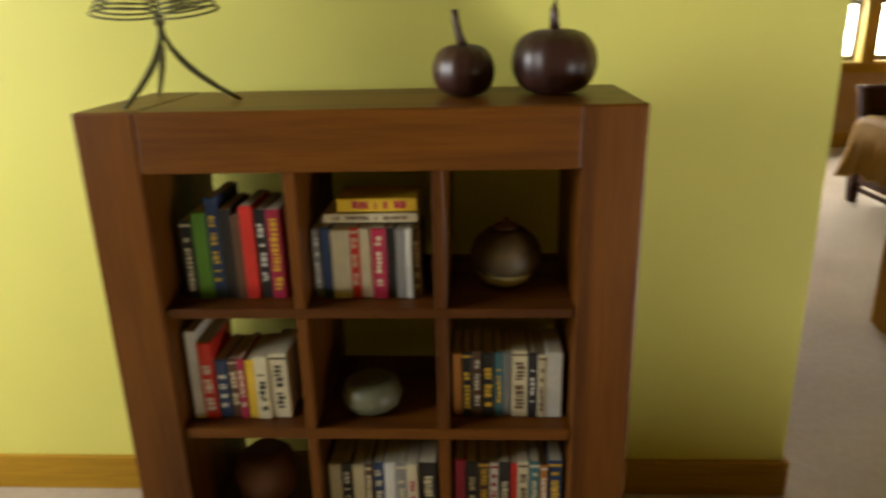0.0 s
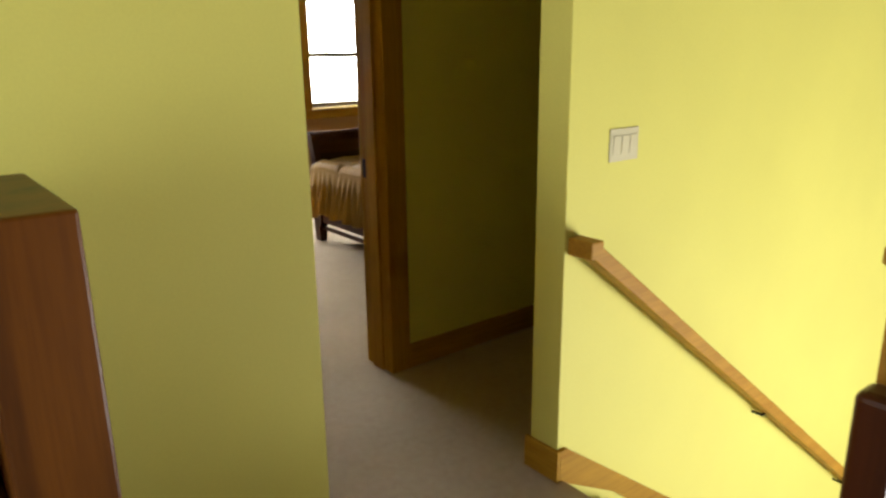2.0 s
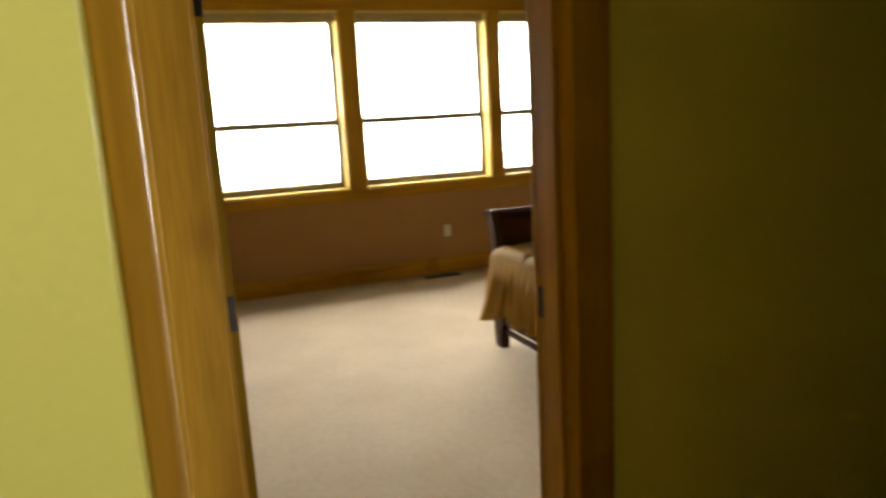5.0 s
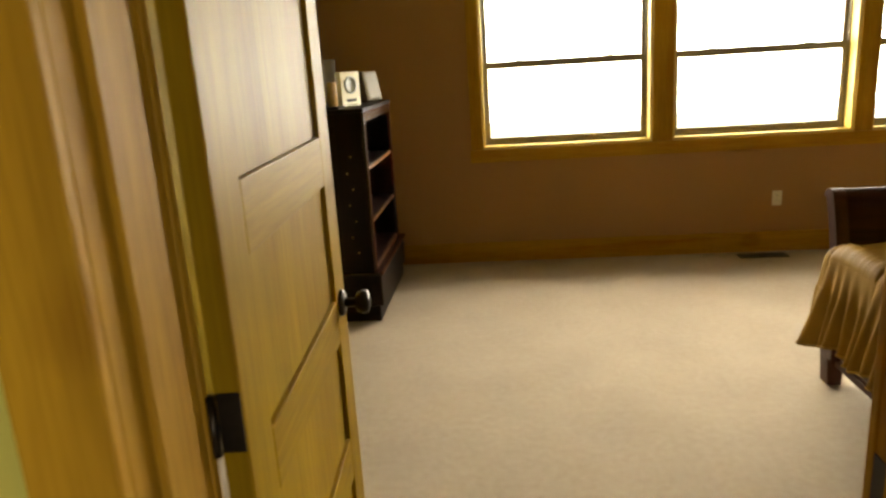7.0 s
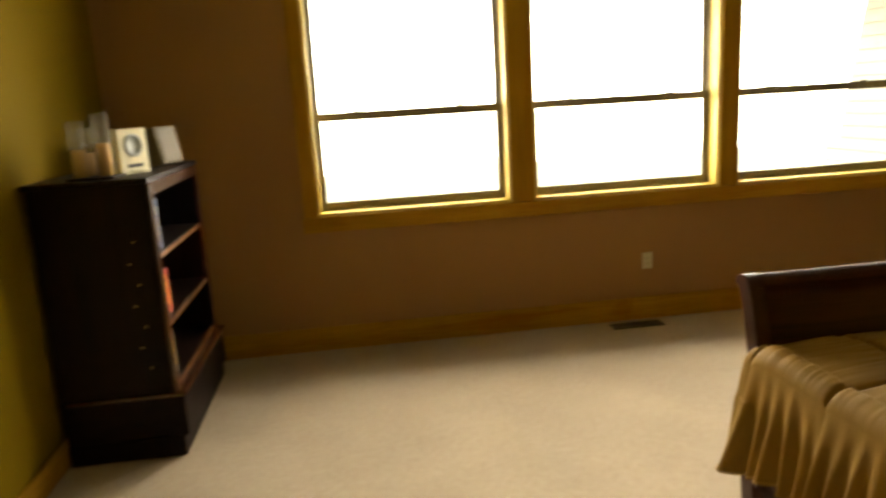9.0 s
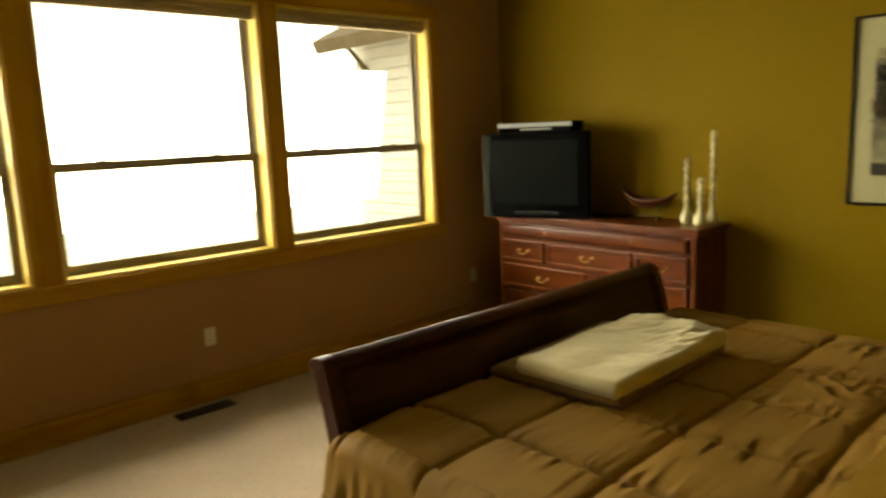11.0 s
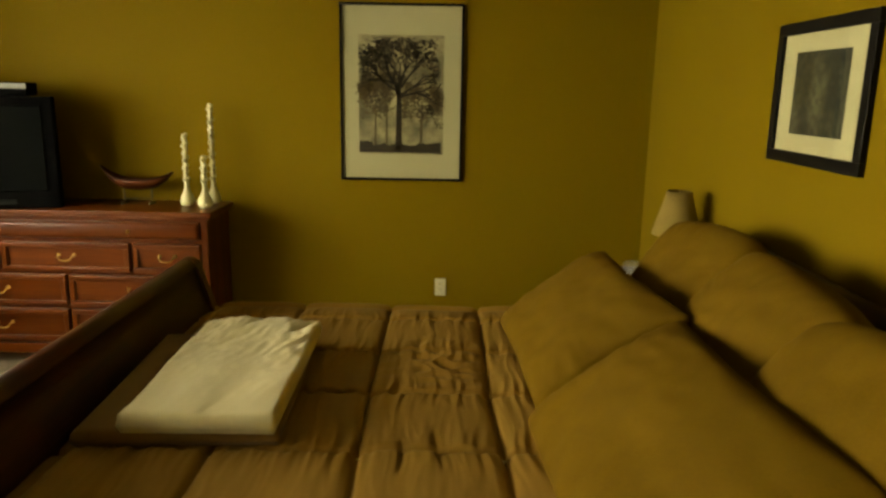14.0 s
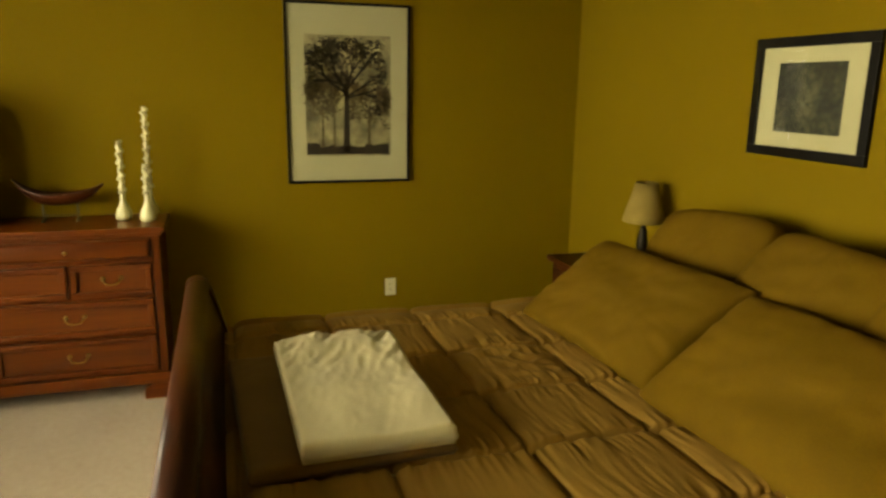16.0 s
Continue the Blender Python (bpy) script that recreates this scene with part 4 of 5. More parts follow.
def top_of_bed(x, y):
    """Quilted satin: seams of a grid, puckers that run across the bed, and soft swells."""
    y += 0.05 * max(0.0, 1.2 - x) * max(0.0, min(1.0, (-y - 2.9) / 0.5))
    seam_y = 0.1975 - abs(((y + 2.79) / 0.395) % 1.0 - 0.5) * 0.395
    seam_x = 0.19 - abs(((x - 0.87) / 0.38) % 1.0 - 0.5) * 0.38
    puff = 0.013 * (1 - math.exp(-seam_y / 0.028)) + 0.013 * (1 - math.exp(-seam_x / 0.028)) - 0.012 * math.exp(-(seam_y / 0.008) ** 2) - 0.03 * math.exp(-(seam_x / 0.010) ** 2)
    near = math.exp(-seam_x / 0.065)
    bend = 0.02 * noise.noise((x * 5, y * 4, 7.0))
    ridge = 0.5 - abs(noise.noise((x * 2.6, (y + bend) * 21, 0.3)))
    fine = 0.5 - abs(noise.noise((x * 5, (y + bend) * 44, 2.3)))
    pucker = 0.021 * ridge * (0.06 + near) + 0.015 * fine * (0.08 + near)
    ruck = 0.024 * math.exp(-((x - 1.5) ** 2 / 0.05 + (y + 3.42) ** 2 / 0.02)) * (0.5 - abs(noise.noise((x * 14, y * 13, 5.0))))
    swell = 0.008 * noise.noise((x * 2.2, y * 2.2, 9.0))
    return 0.683 + puff + pucker + ruck + swell


def spread_at(u, v):
    y = -4.5 + 2.15 * v
    side = 0.2
    s = u
    if s < side or s > 1 - side:
        west = s < side
        d = (side - s) / side if west else (s - 1 + side) / side
        edge = X0 + 0.02 if west else X1 - 0.02
        out = -1 if west else 1
        pleat = math.sin(y * 78 + 5 * noise.noise((y * 4, 0.5, d)))
        fold = (0.026 * pleat + 0.014 * math.sin(y * 31 + 3 * noise.noise((y * 3, 0.5, 0.2)))) * min(1.0, 1.6 * d) + 0.012 * noise.noise((y * 9, d * 2, 1))
        r = 0.07
        if d < 0.2:
            a = d / 0.2 * math.pi / 2
            x = edge + out * r * math.sin(a) - out * r * 0.2
            z = top_of_bed(edge, y) - r * (1 - math.cos(a))
        else:
            k = (d - 0.2) / 0.8
            hem = 0.285 - 0.055 * math.exp(-((y + 2.36) / 0.14) ** 2) + 0.012 * math.sin(y * 21)
            z0 = top_of_bed(edge, y) - r
            x = edge + out * (r * 0.8 + 0.055 * k) + out * fold * k
            z = z0 + (hem - z0) * k
        foot = max(0.0, (y + 2.52) / 0.2)
        if west:
            x -= 0.035 * foot * d
    else:
        k = (s - side) / (1 - 2 * side)
        x = X0 + 0.034 + (X1 - X0 - 0.068) * k
        z = top_of_bed(x, y)
        b = min(k, 1 - k)
        z -= 0.02 * math.exp(-b / 0.03)
    foot = max(0.0, (y + 2.46) / 0.14)
    z -= 0.05 * foot ** 2 if z > 0.5 else 0.0
    return (x, y, z)


cs = tagged(part("bedspread", sheet(640, 460, spread_at), CLOTH, smooth=True), "bronze quilted satin bedspread, rumpled, draped over the bed", "bedspread")
for u in (0.0, 1.0):
    part("hem", tube([Vector(spread_at(u, k / 120)) for k in range(121)], 0.006, 6), CLOTH, cs, "stitched hem of the bedspread", True)


def pinch(x, z, w, h, eared):
    """How far a pillow's rim draws in: eared corners stand out, plain ones are rounded off."""
    a, b = min(1, abs(2 * x / w)), min(1, abs(2 * z / h))
    if not eared:
        return 1 - 0.15 * (a * b) ** 3
    return 1 - 0.16 * (1 - a * b) * (a ** 3 + b ** 3) / 2


def pillow(name, w, h, t, m, mat, label, seed, group, eared=True):
    """A stuffed cushion: local x width, z height, y thickness; pinched corners and creases."""
    def face(sign):
        def at(u, v):
            a, b = 2 * u - 1, 2 * v - 1
            body = (max(0.0, 1 - abs(a) ** 2.8) * max(0.0, 1 - abs(b) ** 2.8)) ** 0.42
            pull = pinch(a * w / 2, b * h / 2, w, h, eared)
            edge = max(abs(a), abs(b)) ** 3
            radial = 0.5 - abs(noise.noise((math.atan2(b, a) * 4.5 + seed, 0.6 * edge, sign)))
            cr = 0.02 * noise.noise((a * 1.5 + seed, b * 1.5, sign)) + 0.03 * radial * edge + 0.012 * (0.45 - abs(noise.noise((a * 1.4 + b * 2.2 + seed, b * 1.2 - a, 3 + sign)))) + 0.0035 * noise.noise((a * 8 + seed, b * 5, sign))
            return (a * w / 2 * pull, sign * (t / 2 * body + cr * body), b * h / 2 * pull)
        return at
    bm = sheet(56, 44, face(1))
    other = sheet(56, 44, face(-1))
    bmesh.ops.reverse_faces(other, faces=other.faces)
    me = bpy.data.meshes.new("half")
    other.to_mesh(me)
    other.free()
    bm.from_mesh(me)
    bpy.data.meshes.remove(me)
    bmesh.ops.remove_doubles(bm, verts=bm.verts, dist=0.0005)
    ob = tagged(part(name, moved(bm, m), mat, smooth=True), label, "pillow", group)
    rim = [(0.985 * w / 2 * max(-1, min(1, 1.4 * math.cos(a))), 0, 0.985 * h / 2 * max(-1, min(1, 1.4 * math.sin(a)))) for a in [2 * math.pi * k / 64 for k in range(65)]]
    part("piping", moved(tube([(x * pinch(x, z, w, h, eared), y, z * pinch(x, z, w, h, eared)) for x, y, z in rim], 0.004, 5), m), mat, ob, "", True)
    return ob


PG = "pillows on the bed"
pillow("bed_pillow", 0.68, 0.5, 0.26, pose(1.65, -4.34, 0.975, 33, 5, 6), SUEDE, "olive gold velour pillow against the headboard", 1.0, PG, False)
pillow("bed_pillow", 0.74, 0.52, 0.29, pose(1.0, -4.32, 0.96, 35, -3, -2), SUEDE, "olive gold velour pillow with soft creases, leaning back", 4.0, PG, False)
pillow("bed_pillow", 0.74, 0.52, 0.29, pose(0.4, -4.28, 0.955, 37, 3, 3), SUEDE, "olive gold velour pillow at the bed's near side", 7.0, PG, False)
pillow("sham_pillow", 0.97, 0.56, 0.21, pose(1.585, -3.92, 0.85, 54, 1, 3), SUEDE, "large olive gold sham pillow leaning on the back row", 11.0, PG)
pillow("sham_pillow", 1.0, 0.58, 0.22, pose(0.635, -3.935, 0.845, 54, 1, 2), SUEDE, "large olive gold sham pillow in the front row", 15.0, PG)


def folded(name, x0, x1, y0, y1, z0, z1, mat, label, category, seed, rough, turn=0.0):
    """Folded cloth: a soft slab with rounded edges and creases on top."""
    cx, cy = (x0 + x1) / 2, (y0 + y1) / 2
    n = 64
    def at(u, v):
        a, b = 2 * u - 1, 2 * v - 1
        e = max(abs(a), abs(b))
        inner = 0.86
        if e <= inner:
            k, drop = 1.0 / inner, 0.0
            x, y = a * k, b * k
        else:
            s = (e - inner) / (1 - inner)
            x, y = a / e * (1 + 0.03 * math.sin(math.pi * s)), b / e * (1 + 0.03 * math.sin(math.pi * s))
            drop = s
        wr = rough * (0.45 + 0.65 * min(1.0, max(0.0, x + 0.35))) * (0.6 * noise.noise((x * 1.6 + y * 0.9 + seed, y * 1.5, seed)) + (0.5 - abs(noise.noise((x * 1.2 - y * 1.2 + seed, x * 4.6 + y * 4.0, seed)))) * 0.6 * (0.3 + max(0.0, x)) + 0.25 * (0.5 - abs(noise.noise((x * 3 - y * 3 + seed, x * 9 + y * 8, seed)))))
        z = z1 + wr * (1 - drop) - drop * (z1 - z0)
        layer = 0.006 * math.sin(drop * math.pi * 5) if drop else 0.0
        return (cx + x * (x1 - x0) / 2 * (1 + layer), cy + y * (y1 - y0) / 2 * (1 + layer), z)
    bm = sheet(n, n, at)
    bm = moved(bm, Matrix.Translation((cx, cy, 0)) @ pose(0, 0, 0, 0, 0, turn) @ Matrix.Translation((-cx, -cy, 0)))
    return tagged(part(name, bm, mat, smooth=True), label, category)


folded("folded_throw", 0.87, 1.66, -2.95, -2.40, 0.705, 0.75, THROW, "brown fleece throw folded flat on the bedspread", "blanket", 3.0, 0.006, 3)
folded("folded_sheet", 0.86, 1.64, -2.96, -2.545, 0.748, 0.806, LINEN, "folded cream cotton sheet with creases on the throw", "bed sheet", 8.0, 0.035, 1)

# ---- nightstand and lamp ----
ns = thing("nightstand", (2.65, -4.45, 0), "dark-stained wooden nightstand beside the bed", "nightstand")
part("top", rbox(2.34, 2.96, -4.665, -4.23, 0.70, 0.73, 0.006), BEDWOOD["x"], ns)
part("body", rbox(2.37, 2.93, -4.66, -4.26, 0.12, 0.70, 0.004), BEDWOOD["z"], ns)
for z in (0.42, 0.16):
    d = part("drawer", rbox(2.4, 2.9, -4.262, -4.245, z, z + 0.24, 0.004), BEDWOOD["x"], ns)
    part("drawer_knob", moved(lathe(0, 0, 0, [(0.008, 0), (0.008, 0.01), (0.016, 0.02), (0.01, 0.028)], 14), pose(2.65, -4.245, z + 0.12, -90)), BRASS, d, "small brass knob", True)
for x in (2.37, 2.88):
    for y in (-4.66, -4.31):
        part("leg", rbox(x, x + 0.05, y, y + 0.05, 0, 0.12, 0.004), BEDWOOD["z"], ns)
lm = thing("table_lamp", (2.42, -4.53, 0.73), "small table lamp with a parchment shade on the nightstand", "lamp")
part("base", lathe(2.42, -4.53, 0.73, [(0.07, 0), (0.07, 0.015), (0.03, 0.03), (0.018, 0.08), (0.032, 0.16), (0.02, 0.24), (0.01, 0.27)], 24), BRONZE, lm, "dark turned lamp base", True)
bm = lathe(2.42, -4.53, 1.02, [(0.115, 0), (0.1, 0.06), (0.075, 0.14), (0.058, 0.21), (0.056, 0.208), (0.073, 0.14), (0.098, 0.06), (0.113, 0.002)], 32)
part("shade", bm, SHADE, lm, "cream flared bell shade", True)
part("finial", lathe(2.42, -4.53, 1.2, [(0.004, 0), (0.008, 0.02), (0.003, 0.035)], 12), BRASS, lm, "", True)
gl = tagged(part("drinking_glass", lathe(2.55, -4.36, 0.73, [(0.034, 0), (0.04, 0.12), (0.037, 0.12), (0.031, 0.006)], 24), CRYSTAL, smooth=True), "clear glass tumbler on the nightstand", "glass")
tagged(part("folded_paper", rbox(2.42, 2.52, -4.34, -4.27, 0.731, 0.75, 0.003), LINEN), "white folded paper napkin on the nightstand", "napkin")

# ---- dresser ----
DF, DY0, DY1, DTOP = 3.125, -2.045, -0.36, 0.965
dr = thing("dresser", (3.34, -1.2, 0), "cherry wood dresser with panelled drawers and brass pulls", "dresser")
part("top", rbox(DF - 0.03, EX - 0.02, DY0 - 0.03, DY1 + 0.03, DTOP - 0.03, DTOP, 0.007, 3), CHERRY["y"], dr)
part("top_moulding", rbox(DF - 0.015, EX - 0.03, DY0 - 0.015, DY1 + 0.015, DTOP - 0.05, DTOP - 0.03, 0.006, 3), CHERRY["y"], dr)
part("carcass", rbox(DF + 0.012, EX - 0.03, DY0, DY1, 0.09, DTOP - 0.05, 0.004), CHERRY["z"], dr)
part("plinth", rbox(DF - 0.012, EX - 0.03, DY0 - 0.012, DY1 + 0.012, 0.085, 0.15, 0.006, 3), CHERRY["y"], dr)
for y in (DY0 - 0.012, DY1 - 0.13):
    bm = extruded([(y, 0.0), (y + 0.142, 0.0), (y + 0.142, 0.05), (y + 0.1, 0.086), (y, 0.086)], "x", DF - 0.012, DF + 0.05)
    part("bracket_foot", bm, CHERRY["y"], dr)
    part("rear_foot", rbox(EX - 0.12, EX - 0.03, y, y + 0.1, 0, 0.086, 0.003), CHERRY["z"], dr)
for y in (DY0, DY1 - 0.04):
    part("corner_post", rbox(DF - 0.004, DF + 0.03, y, y + 0.04, 0.15, DTOP - 0.05, 0.006, 3), CHERRY["z"], dr)


def drawer(y0, y1, z0, z1, pulls, knobs=()):
    d = part("drawer", rbox(DF - 0.004, DF + 0.02, y0 + 0.004, y1 - 0.004, z0 + 0.004, z1 - 0.004, 0.003), CHERRY["y"], dr)
    f = 0.03
    if z1 - z0 > 0.13:
        for b in ((y0 + 0.004, y1 - 0.004, z1 - f - 0.004, z1 - 0.004), (y0 + 0.004, y1 - 0.004, z0 + 0.004, z0 + f + 0.004)):
            part("drawer_rail", rbox(DF - 0.02, DF - 0.003, *b, 0.006, 3), CHERRY["y"], d)
        for b in ((y0 + 0.004, y0 + f + 0.004), (y1 - f - 0.004, y1 - 0.004)):
            part("drawer_stile", rbox(DF - 0.0195, DF - 0.003, *b, z0 + f + 0.004, z1 - f - 0.004, 0.006, 3), CHERRY["z"], d)
    else:
        part("drawer_swell", rbox(DF - 0.03, DF - 0.002, y0 + 0.004, y1 - 0.004, z0 + 0.006, z1 - 0.006, 0.02, 4), CHERRY["y"], d, "", True)
    for y in pulls:
        z = (z0 + z1) / 2 + 0.012
        pts = [(DF - 0.006, y - 0.045, z), (DF - 0.03, y - 0.044, z - 0.004), (DF - 0.034, y - 0.03, z - 0.024), (DF - 0.034, y, z - 0.03), (DF - 0.034, y + 0.03, z - 0.024), (DF - 0.03, y + 0.044, z - 0.004), (DF - 0.006, y + 0.045, z)]
        part("drawer_pull", tube(pts, 0.0045), BRASS, d, "curved antique brass bail pull", True)
        for s in (-0.045, 0.045):
            part("pull_rose", moved(lathe(0, 0, 0, [(0.012, 0), (0.012, 0.004), (0.007, 0.008)], 12), pose(DF - 0.003, y + s, z, 0, -90, 0)), BRASS, d, "", True)
    for y in knobs:
        part("drawer_knob", moved(lathe(0, 0, 0, [(0.005, 0), (0.005, 0.008), (0.011, 0.014), (0.007, 0.022)], 12), pose(DF - 0.029, y, (z0 + z1) / 2, 0, -90, 0)), BRASS, d, "small brass knob", True)


ya, yb = DY0 + 0.045, DY1 - 0.045
drawer(ya, yb, 0.795, 0.905, (), (-1.595, -0.85))
for a, b in ((ya, -1.6), (-1.585, -0.83), (-0.815, yb)):
    drawer(a, b, 0.595, 0.775, ((a + b) / 2,))
for z0, z1 in ((0.385, 0.58), (0.165, 0.37)):
    for a, b in ((ya, -1.21), (-1.195, yb)):
        drawer(a, b, z0, z1, ((a + b) / 2,))

tv = thing("television", (3.32, -0.75, DTOP), "dark tube television with a grey bezel on the dresser", "television")
T0, T1, TZ = -1.13, -0.3, DTOP + 0.64
part("bezel", rbox(3.10, 3.17, T0, T1, DTOP, TZ, 0.012, 3), BLACK, tv)
part("side_strip", rbox(3.093, 3.12, T1 - 0.055, T1 + 0.004, DTOP + 0.01, TZ - 0.01, 0.004), TVGREY, tv, "grey speaker strip")
part("screen", rbox(3.092, 3.11, T0 + 0.06, T1 - 0.08, DTOP + 0.1, TZ - 0.05, 0.01, 3), SCREEN, tv, "dark glossy screen")
bm = rbox(3.17, 3.52, T0 + 0.03, T1 - 0.03, DTOP + 0.005, TZ - 0.02, 0.01)
for v in bm.verts:
    if v.co.x > 3.4:
        v.co.y = -0.72 + (v.co.y + 0.72) * 0.55
        v.co.z = min(v.co.z, DTOP + 0.45)
part("rear_housing", bm, BLACK, tv)
part("button_row", rbox(3.088, 3.1, -0.9, -0.55, DTOP + 0.03, DTOP + 0.055, 0.003), TVGREY, tv, "row of grey buttons")
st = thing("video_player", (3.26, -0.7, TZ), "slim video player with a pale front on the television", "video player")
part("body", rbox(3.12, 3.40, -1.0, -0.42, TZ, TZ + 0.075, 0.005), BLACK, st)
part("front_panel", rbox(3.112, 3.12, -1.0, -0.42, TZ + 0.04, TZ + 0.07, 0.002), SILVER, st, "pale plastic front strip")
part("tray", rbox(3.11, 3.113, -0.85, -0.6, TZ + 0.018, TZ + 0.03, 0.001), SILVER, st)
for turned_thing in (tv, st):
    x, y, z = turned_thing.location
    turned_thing.matrix_world = Matrix.Translation((3.27, -0.72, z)) @ pose(0, 0, 0, 0, 0, 18) @ Matrix.Translation((x - 3.32, y + 0.72, 0))
rm = thing("remote_control", (3.2, -0.98, DTOP), "pale grey remote control on the dresser", "remote control")
part("body", moved(rbox(-0.025, 0.025, -0.08, 0.08, 0, 0.018, 0.005), pose(3.19, -1.0, DTOP, 0, 0, 25)), PLASTIC, rm)
for k in range(4):
    part("button", moved(rbox(-0.015, 0.015, -0.06 + 0.03 * k, -0.045 + 0.03 * k, 0.017, 0.021, 0.001), pose(3.19, -1.0, DTOP, 0, 0, 25)), SILVER, rm)

bo = thing("boat_dish", (3.4, -1.53, DTOP), "carved wooden boat dish on a thin iron stand", "ornament")
def hull(u, v):
    a = 2 * u - 1
    wide = 0.055 * (1 - abs(a) ** 2.2) + 0.004
    th = math.pi * v
    lift = 0.05 * abs(a) ** 2.5 + (0.035 * max(0, a) ** 3)
    return (3.4 + wide * math.cos(th), -1.535 + 0.215 * a, DTOP + 0.15 + lift - (0.05 * (1 - abs(a) ** 3) + 0.006) * math.sin(th))
hl = part("hull", sheet(40, 14, hull), BEDWOOD["y"], bo, "dark carved wood hull", True)
md = hl.modifiers.new("thickness", "SOLIDIFY")
md.thickness = 0.008
for y in (-1.62, -1.45):
    part("stand_leg", tube([(3.43, y, DTOP + 0.004), (3.4, y, DTOP + 0.02), (3.4, y, DTOP + 0.115)], 0.0055, 6), IRON, bo, "", True)
    part("stand_foot", tube([(3.36, y, DTOP + 0.005), (3.44, y, DTOP + 0.007)], 0.008, 6), IRON, bo, "", True)
part("stand_bar", tube([(3.4, -1.62, DTOP + 0.03), (3.4, -1.45, DTOP + 0.03)], 0.003, 6), IRON, bo, "", True)


def bottle(x, y, h, r, label):
    root = thing("ceramic_bottle", (x, y, DTOP), label, "vase", "tall ivory bottles")
    k = r
    body = [(0.6 * k, 0), (0.95 * k, 0.01), (k, 0.03), (0.86 * k, 0.055), (0.5 * k, 0.085), (0.3 * k, 0.115)]
    prof = body + [(0.3 * k + 0.002 * math.sin(j * 2.1), 0.115 + (h - 0.115) * j / 24) for j in range(1, 25)]
    part("body", lathe(x, y, DTOP, prof, 24), CERAMIC, root, "", True)
    rr = random.Random(int(h * 1000))
    j = 0
    z = 0.14
    while z < h:
        a = j * 2.4
        part("bead", moved(lathe(0, 0, 0, [(0.003, -0.009), (0.010, -0.004), (0.0115, 0.001), (0.008, 0.008), (0.002, 0.011)], 8), Matrix.Translation((x + 0.3 * k * math.cos(a), y + 0.3 * k * math.sin(a), DTOP + z))), CERAMIC, root, "", True)
        z += rr.uniform(0.012, 0.02)
        j += 1
    return root


bottle(3.35, -1.855, 0.43, 0.042, "tall slim ivory ceramic bottle with a beaded neck")
bottle(3.285, -1.985, 0.31, 0.045, "short slim ivory ceramic bottle with a beaded neck")
bottle(3.45, -1.985, 0.61, 0.04, "tallest ivory ceramic bottle with a beaded neck")

# ---- dark cabinet by the west wall ----
KX0, KX1, KY0, KY1, KT = WX + 0.03, -2.115, -1.3, -0.28, 1.31
kb = thing("dark_cabinet", (-2.4, -0.8, 0), "near-black wooden shelf cabinet with books beside the door", "cabinet")
part("side_panel", rbox(KX0, KX1, KY0, KY0 + 0.03, 0.1, KT, 0.004), EBONY["z"], kb)
part("side_panel", rbox(KX0, KX1, KY1 - 0.03, KY1, 0.1, KT, 0.004), EBONY["z"], kb)
part("back_panel", rbox(KX0, KX0 + 0.012, KY0 + 0.03, KY1 - 0.03, 0.1, KT, 0.002), EBONY["z"], kb)
part("top", rbox(KX0 - 0.01, KX1 + 0.02, KY0 - 0.02, KY1 + 0.02, KT, KT + 0.025, 0.006), EBONY["y"], kb)
part("plinth", rbox(KX0, KX1 + 0.025, KY0 - 0.02, KY1 + 0.02, 0, 0.1, 0.008), EBONY["y"], kb)
part("base_box", rbox(KX0, KX1 + 0.045, KY0 - 0.012, KY1 + 0.012, 0.1005, 0.3, 0.006), EBONY["y"], kb)
part("base_moulding", rbox(KX0, KX1 + 0.06, KY0 - 0.024, KY1 + 0.024, 0.3, 0.322, 0.008), CABINETRED, kb, "reddish wood base moulding")
for y in (KY0, KY1 - 0.05):
    part("face_stile", rbox(KX1 - 0.002, KX1 + 0.016, y, y + 0.05, 0.322, KT, 0.004), CABINETRED, kb, "reddish brown face frame stile")
part("face_rail", rbox(KX1 - 0.002, KX1 + 0.016, KY0 + 0.05, KY1 - 0.05, KT - 0.06, KT, 0.004), CABINETRED, kb, "reddish brown face frame rail")
KS = [0.1, 0.32, 0.62, 0.95]
for z in KS:
    part("shelf", rbox(KX0 + 0.012, KX1 - 0.004, KY0 + 0.03, KY1 - 0.03, z, z + 0.022, 0.003), EBONY["y"], kb)
for z in KS[1:]:
    part("face_trim", rbox(KX1, KX1 + 0.006, KY0 + 0.03, KY1 - 0.03, z, z + 0.02, 0.002), SHELF["y"], kb, "reddish wood shelf edge")
# Added brass dots imitate small highlights on the cabinet's side.
for k in range(7):
    part("highlight_dot", moved(lathe(0, 0, 0, [(0.006, 0), (0.004, 0.004)], 8), pose(-2.2 - 0.03 * (k % 2), KY0, 0.45 + 0.1 * k, 90)), BRASS, kb, "small brass dot in place of a highlight", True)
for z, items in ((0.972, [(INK, .05, .24), (GREY, .03, .22), (BROWN, .04, .25), (CREAM, .03, .22), (NAVY, .04, .24)]), (0.642, [(CRIMSON, .03, .22), (ORANGE, .03, .23), (CREAM, .025, .22), (BROWN, .04, .24), (INK, .05, .23), (RED, .03, .22)]), (0.342, [(GREY, .03, .2), (BROWN, .05, .2), (CREAM, .03, .18), (INK, .06, .2)])):
    y = KY0 + 0.07
    for rgb, th, tall in items:
        book((KX1 - 0.03, y, z), th - 0.001, 0.2, tall, rgb, pose(0, 0, 0, 0, 0, 90), "books in the dark cabinet", 1, "standing in the dark cabinet")
        y += th
KZ = KT + 0.025
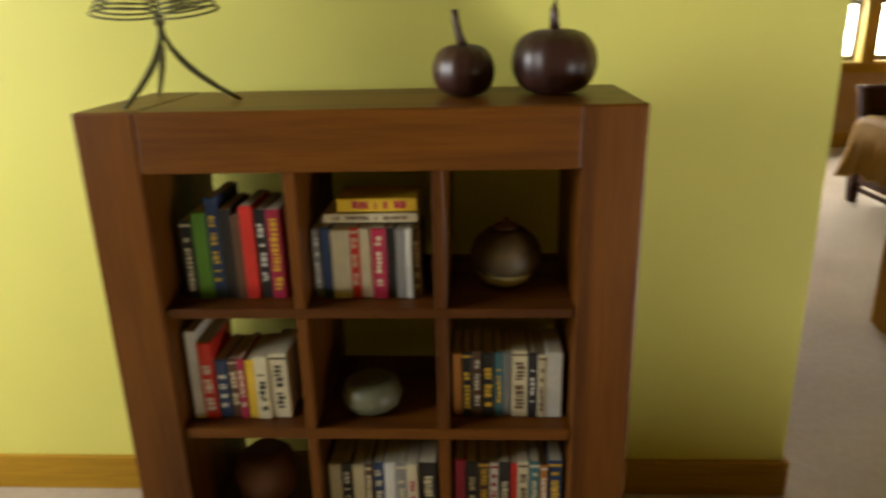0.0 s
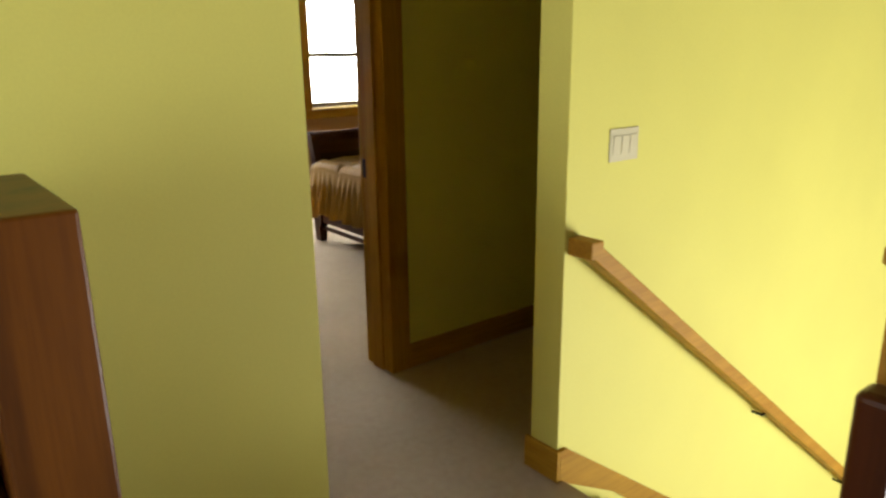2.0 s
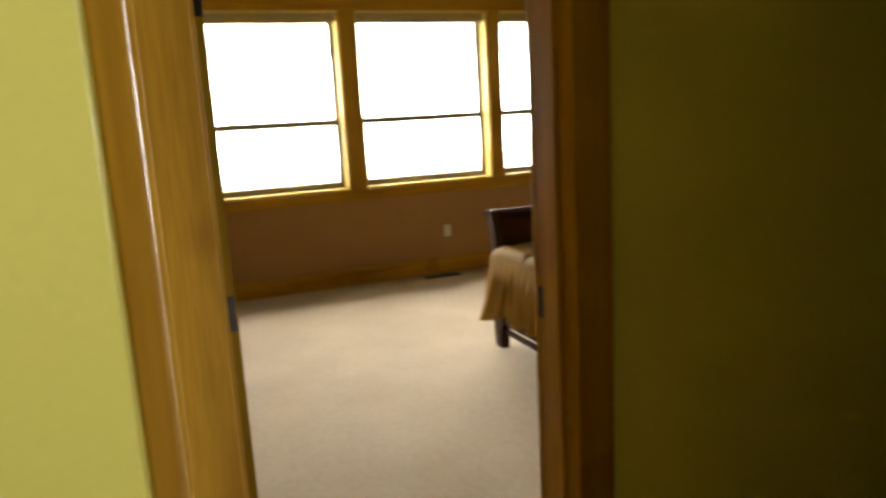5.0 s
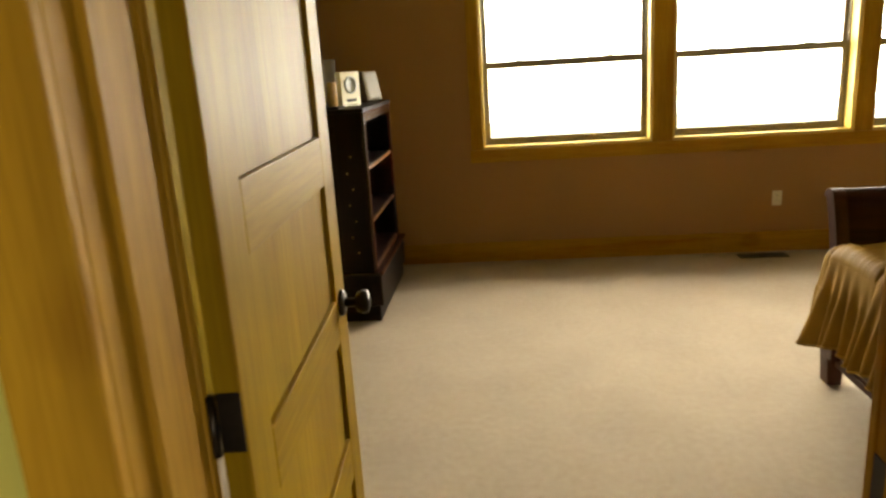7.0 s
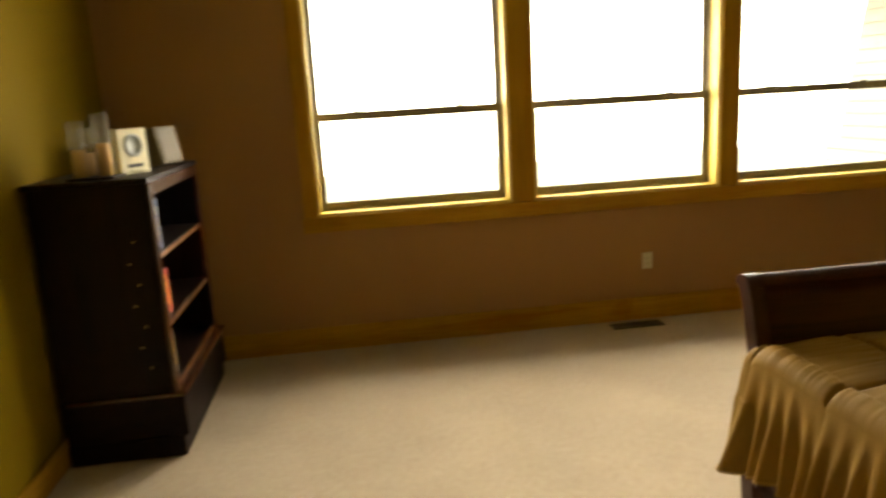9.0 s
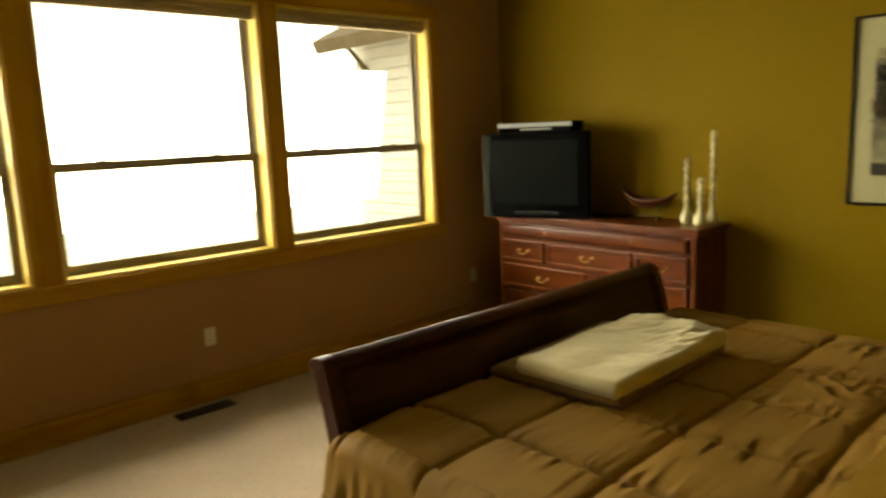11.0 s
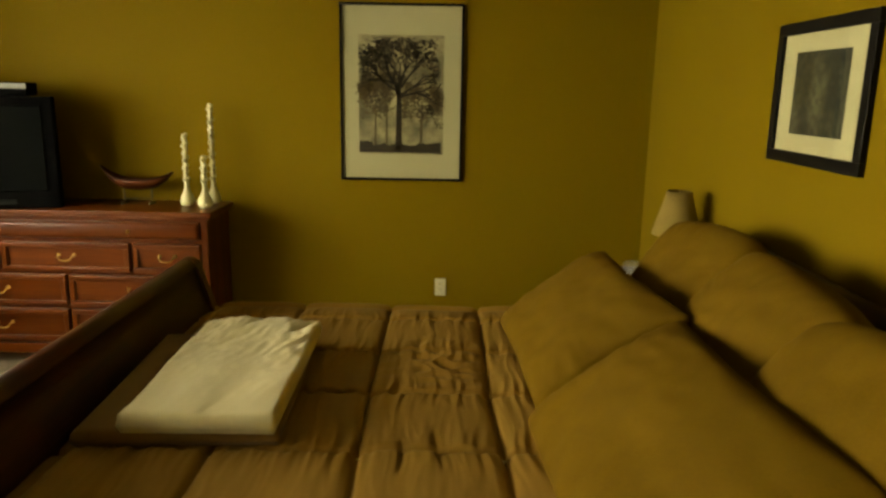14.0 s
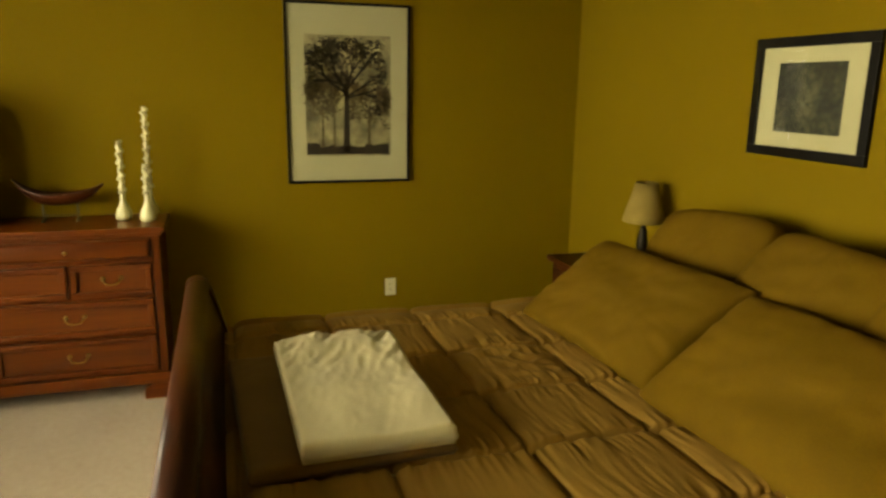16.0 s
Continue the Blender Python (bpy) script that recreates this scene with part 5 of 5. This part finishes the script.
cd = thing("candle_holder", (-2.32, -1.14, KZ), "glass candle holder with amber pillar candles", "candle holder")
part("tray", rbox(-2.45, -2.25, -1.27, -1.07, KZ, KZ + 0.012, 0.003), EBONY["x"], cd)
for x, y, h in ((-2.4, -1.22, 0.17), (-2.3, -1.19, 0.2), (-2.39, -1.13, 0.14)):
    g = part("glass_chimney", lathe(x, y, KZ + 0.012, [(0.036, 0), (0.036, h + 0.08), (0.034, h + 0.08), (0.034, 0.002)], 20), CRYSTAL, cd, "clear glass cylinder", True)
    part("candle", lathe(x, y, KZ + 0.014, [(0.03, 0), (0.03, h * 0.7), (0.024, h * 0.7 + 0.004)], 16), WAX, g, "amber pillar candle", True)
pf = thing("table_clock", (-2.24, -1.0, KZ), "square ivory table clock with a round dial", "clock")
part("case", moved(rbox(-0.09, 0.09, -0.022, 0.022, 0, 0.215, 0.006), pose(-2.24, -1.0, KZ, 0, 0, 60)), PLASTIC, pf)
part("dial", moved(lathe(0, 0, 0, [(0.055, 0), (0.055, 0.006), (0.042, 0.008), (0.042, 0.003)], 28), pose(-2.24, -1.0, KZ, 0, 0, 60) @ pose(0, -0.022, 0.135, 90)), SILVER, pf, "grey dial ring", True)
part("label_bar", moved(rbox(-0.045, 0.045, -0.026, -0.02, 0.03, 0.048, 0.001), pose(-2.24, -1.0, KZ, 0, 0, 60)), SLOT, pf, "plain dark bar")
sp = tagged(part("grey_speaker", moved(rbox(-0.08, 0.08, -0.07, 0.07, 0, 0.2, 0.01), pose(-2.2, -0.56, KZ, -12, 0, 62)), SASH), "small taupe grey loudspeaker on the dark cabinet", "loudspeaker")
part("grille", moved(rbox(-0.065, 0.065, -0.074, -0.069, 0.015, 0.185, 0.003), pose(-2.2, -0.56, KZ, -12, 0, 62)), SASH, sp, "taupe cloth grille")
gb = tagged(part("glass_dish", lathe(-2.2, -1.08, KZ, [(0.03, 0), (0.045, 0.02), (0.042, 0.02), (0.028, 0.004)], 20), CRYSTAL, smooth=True), "small clear glass dish on the dark cabinet", "dish")
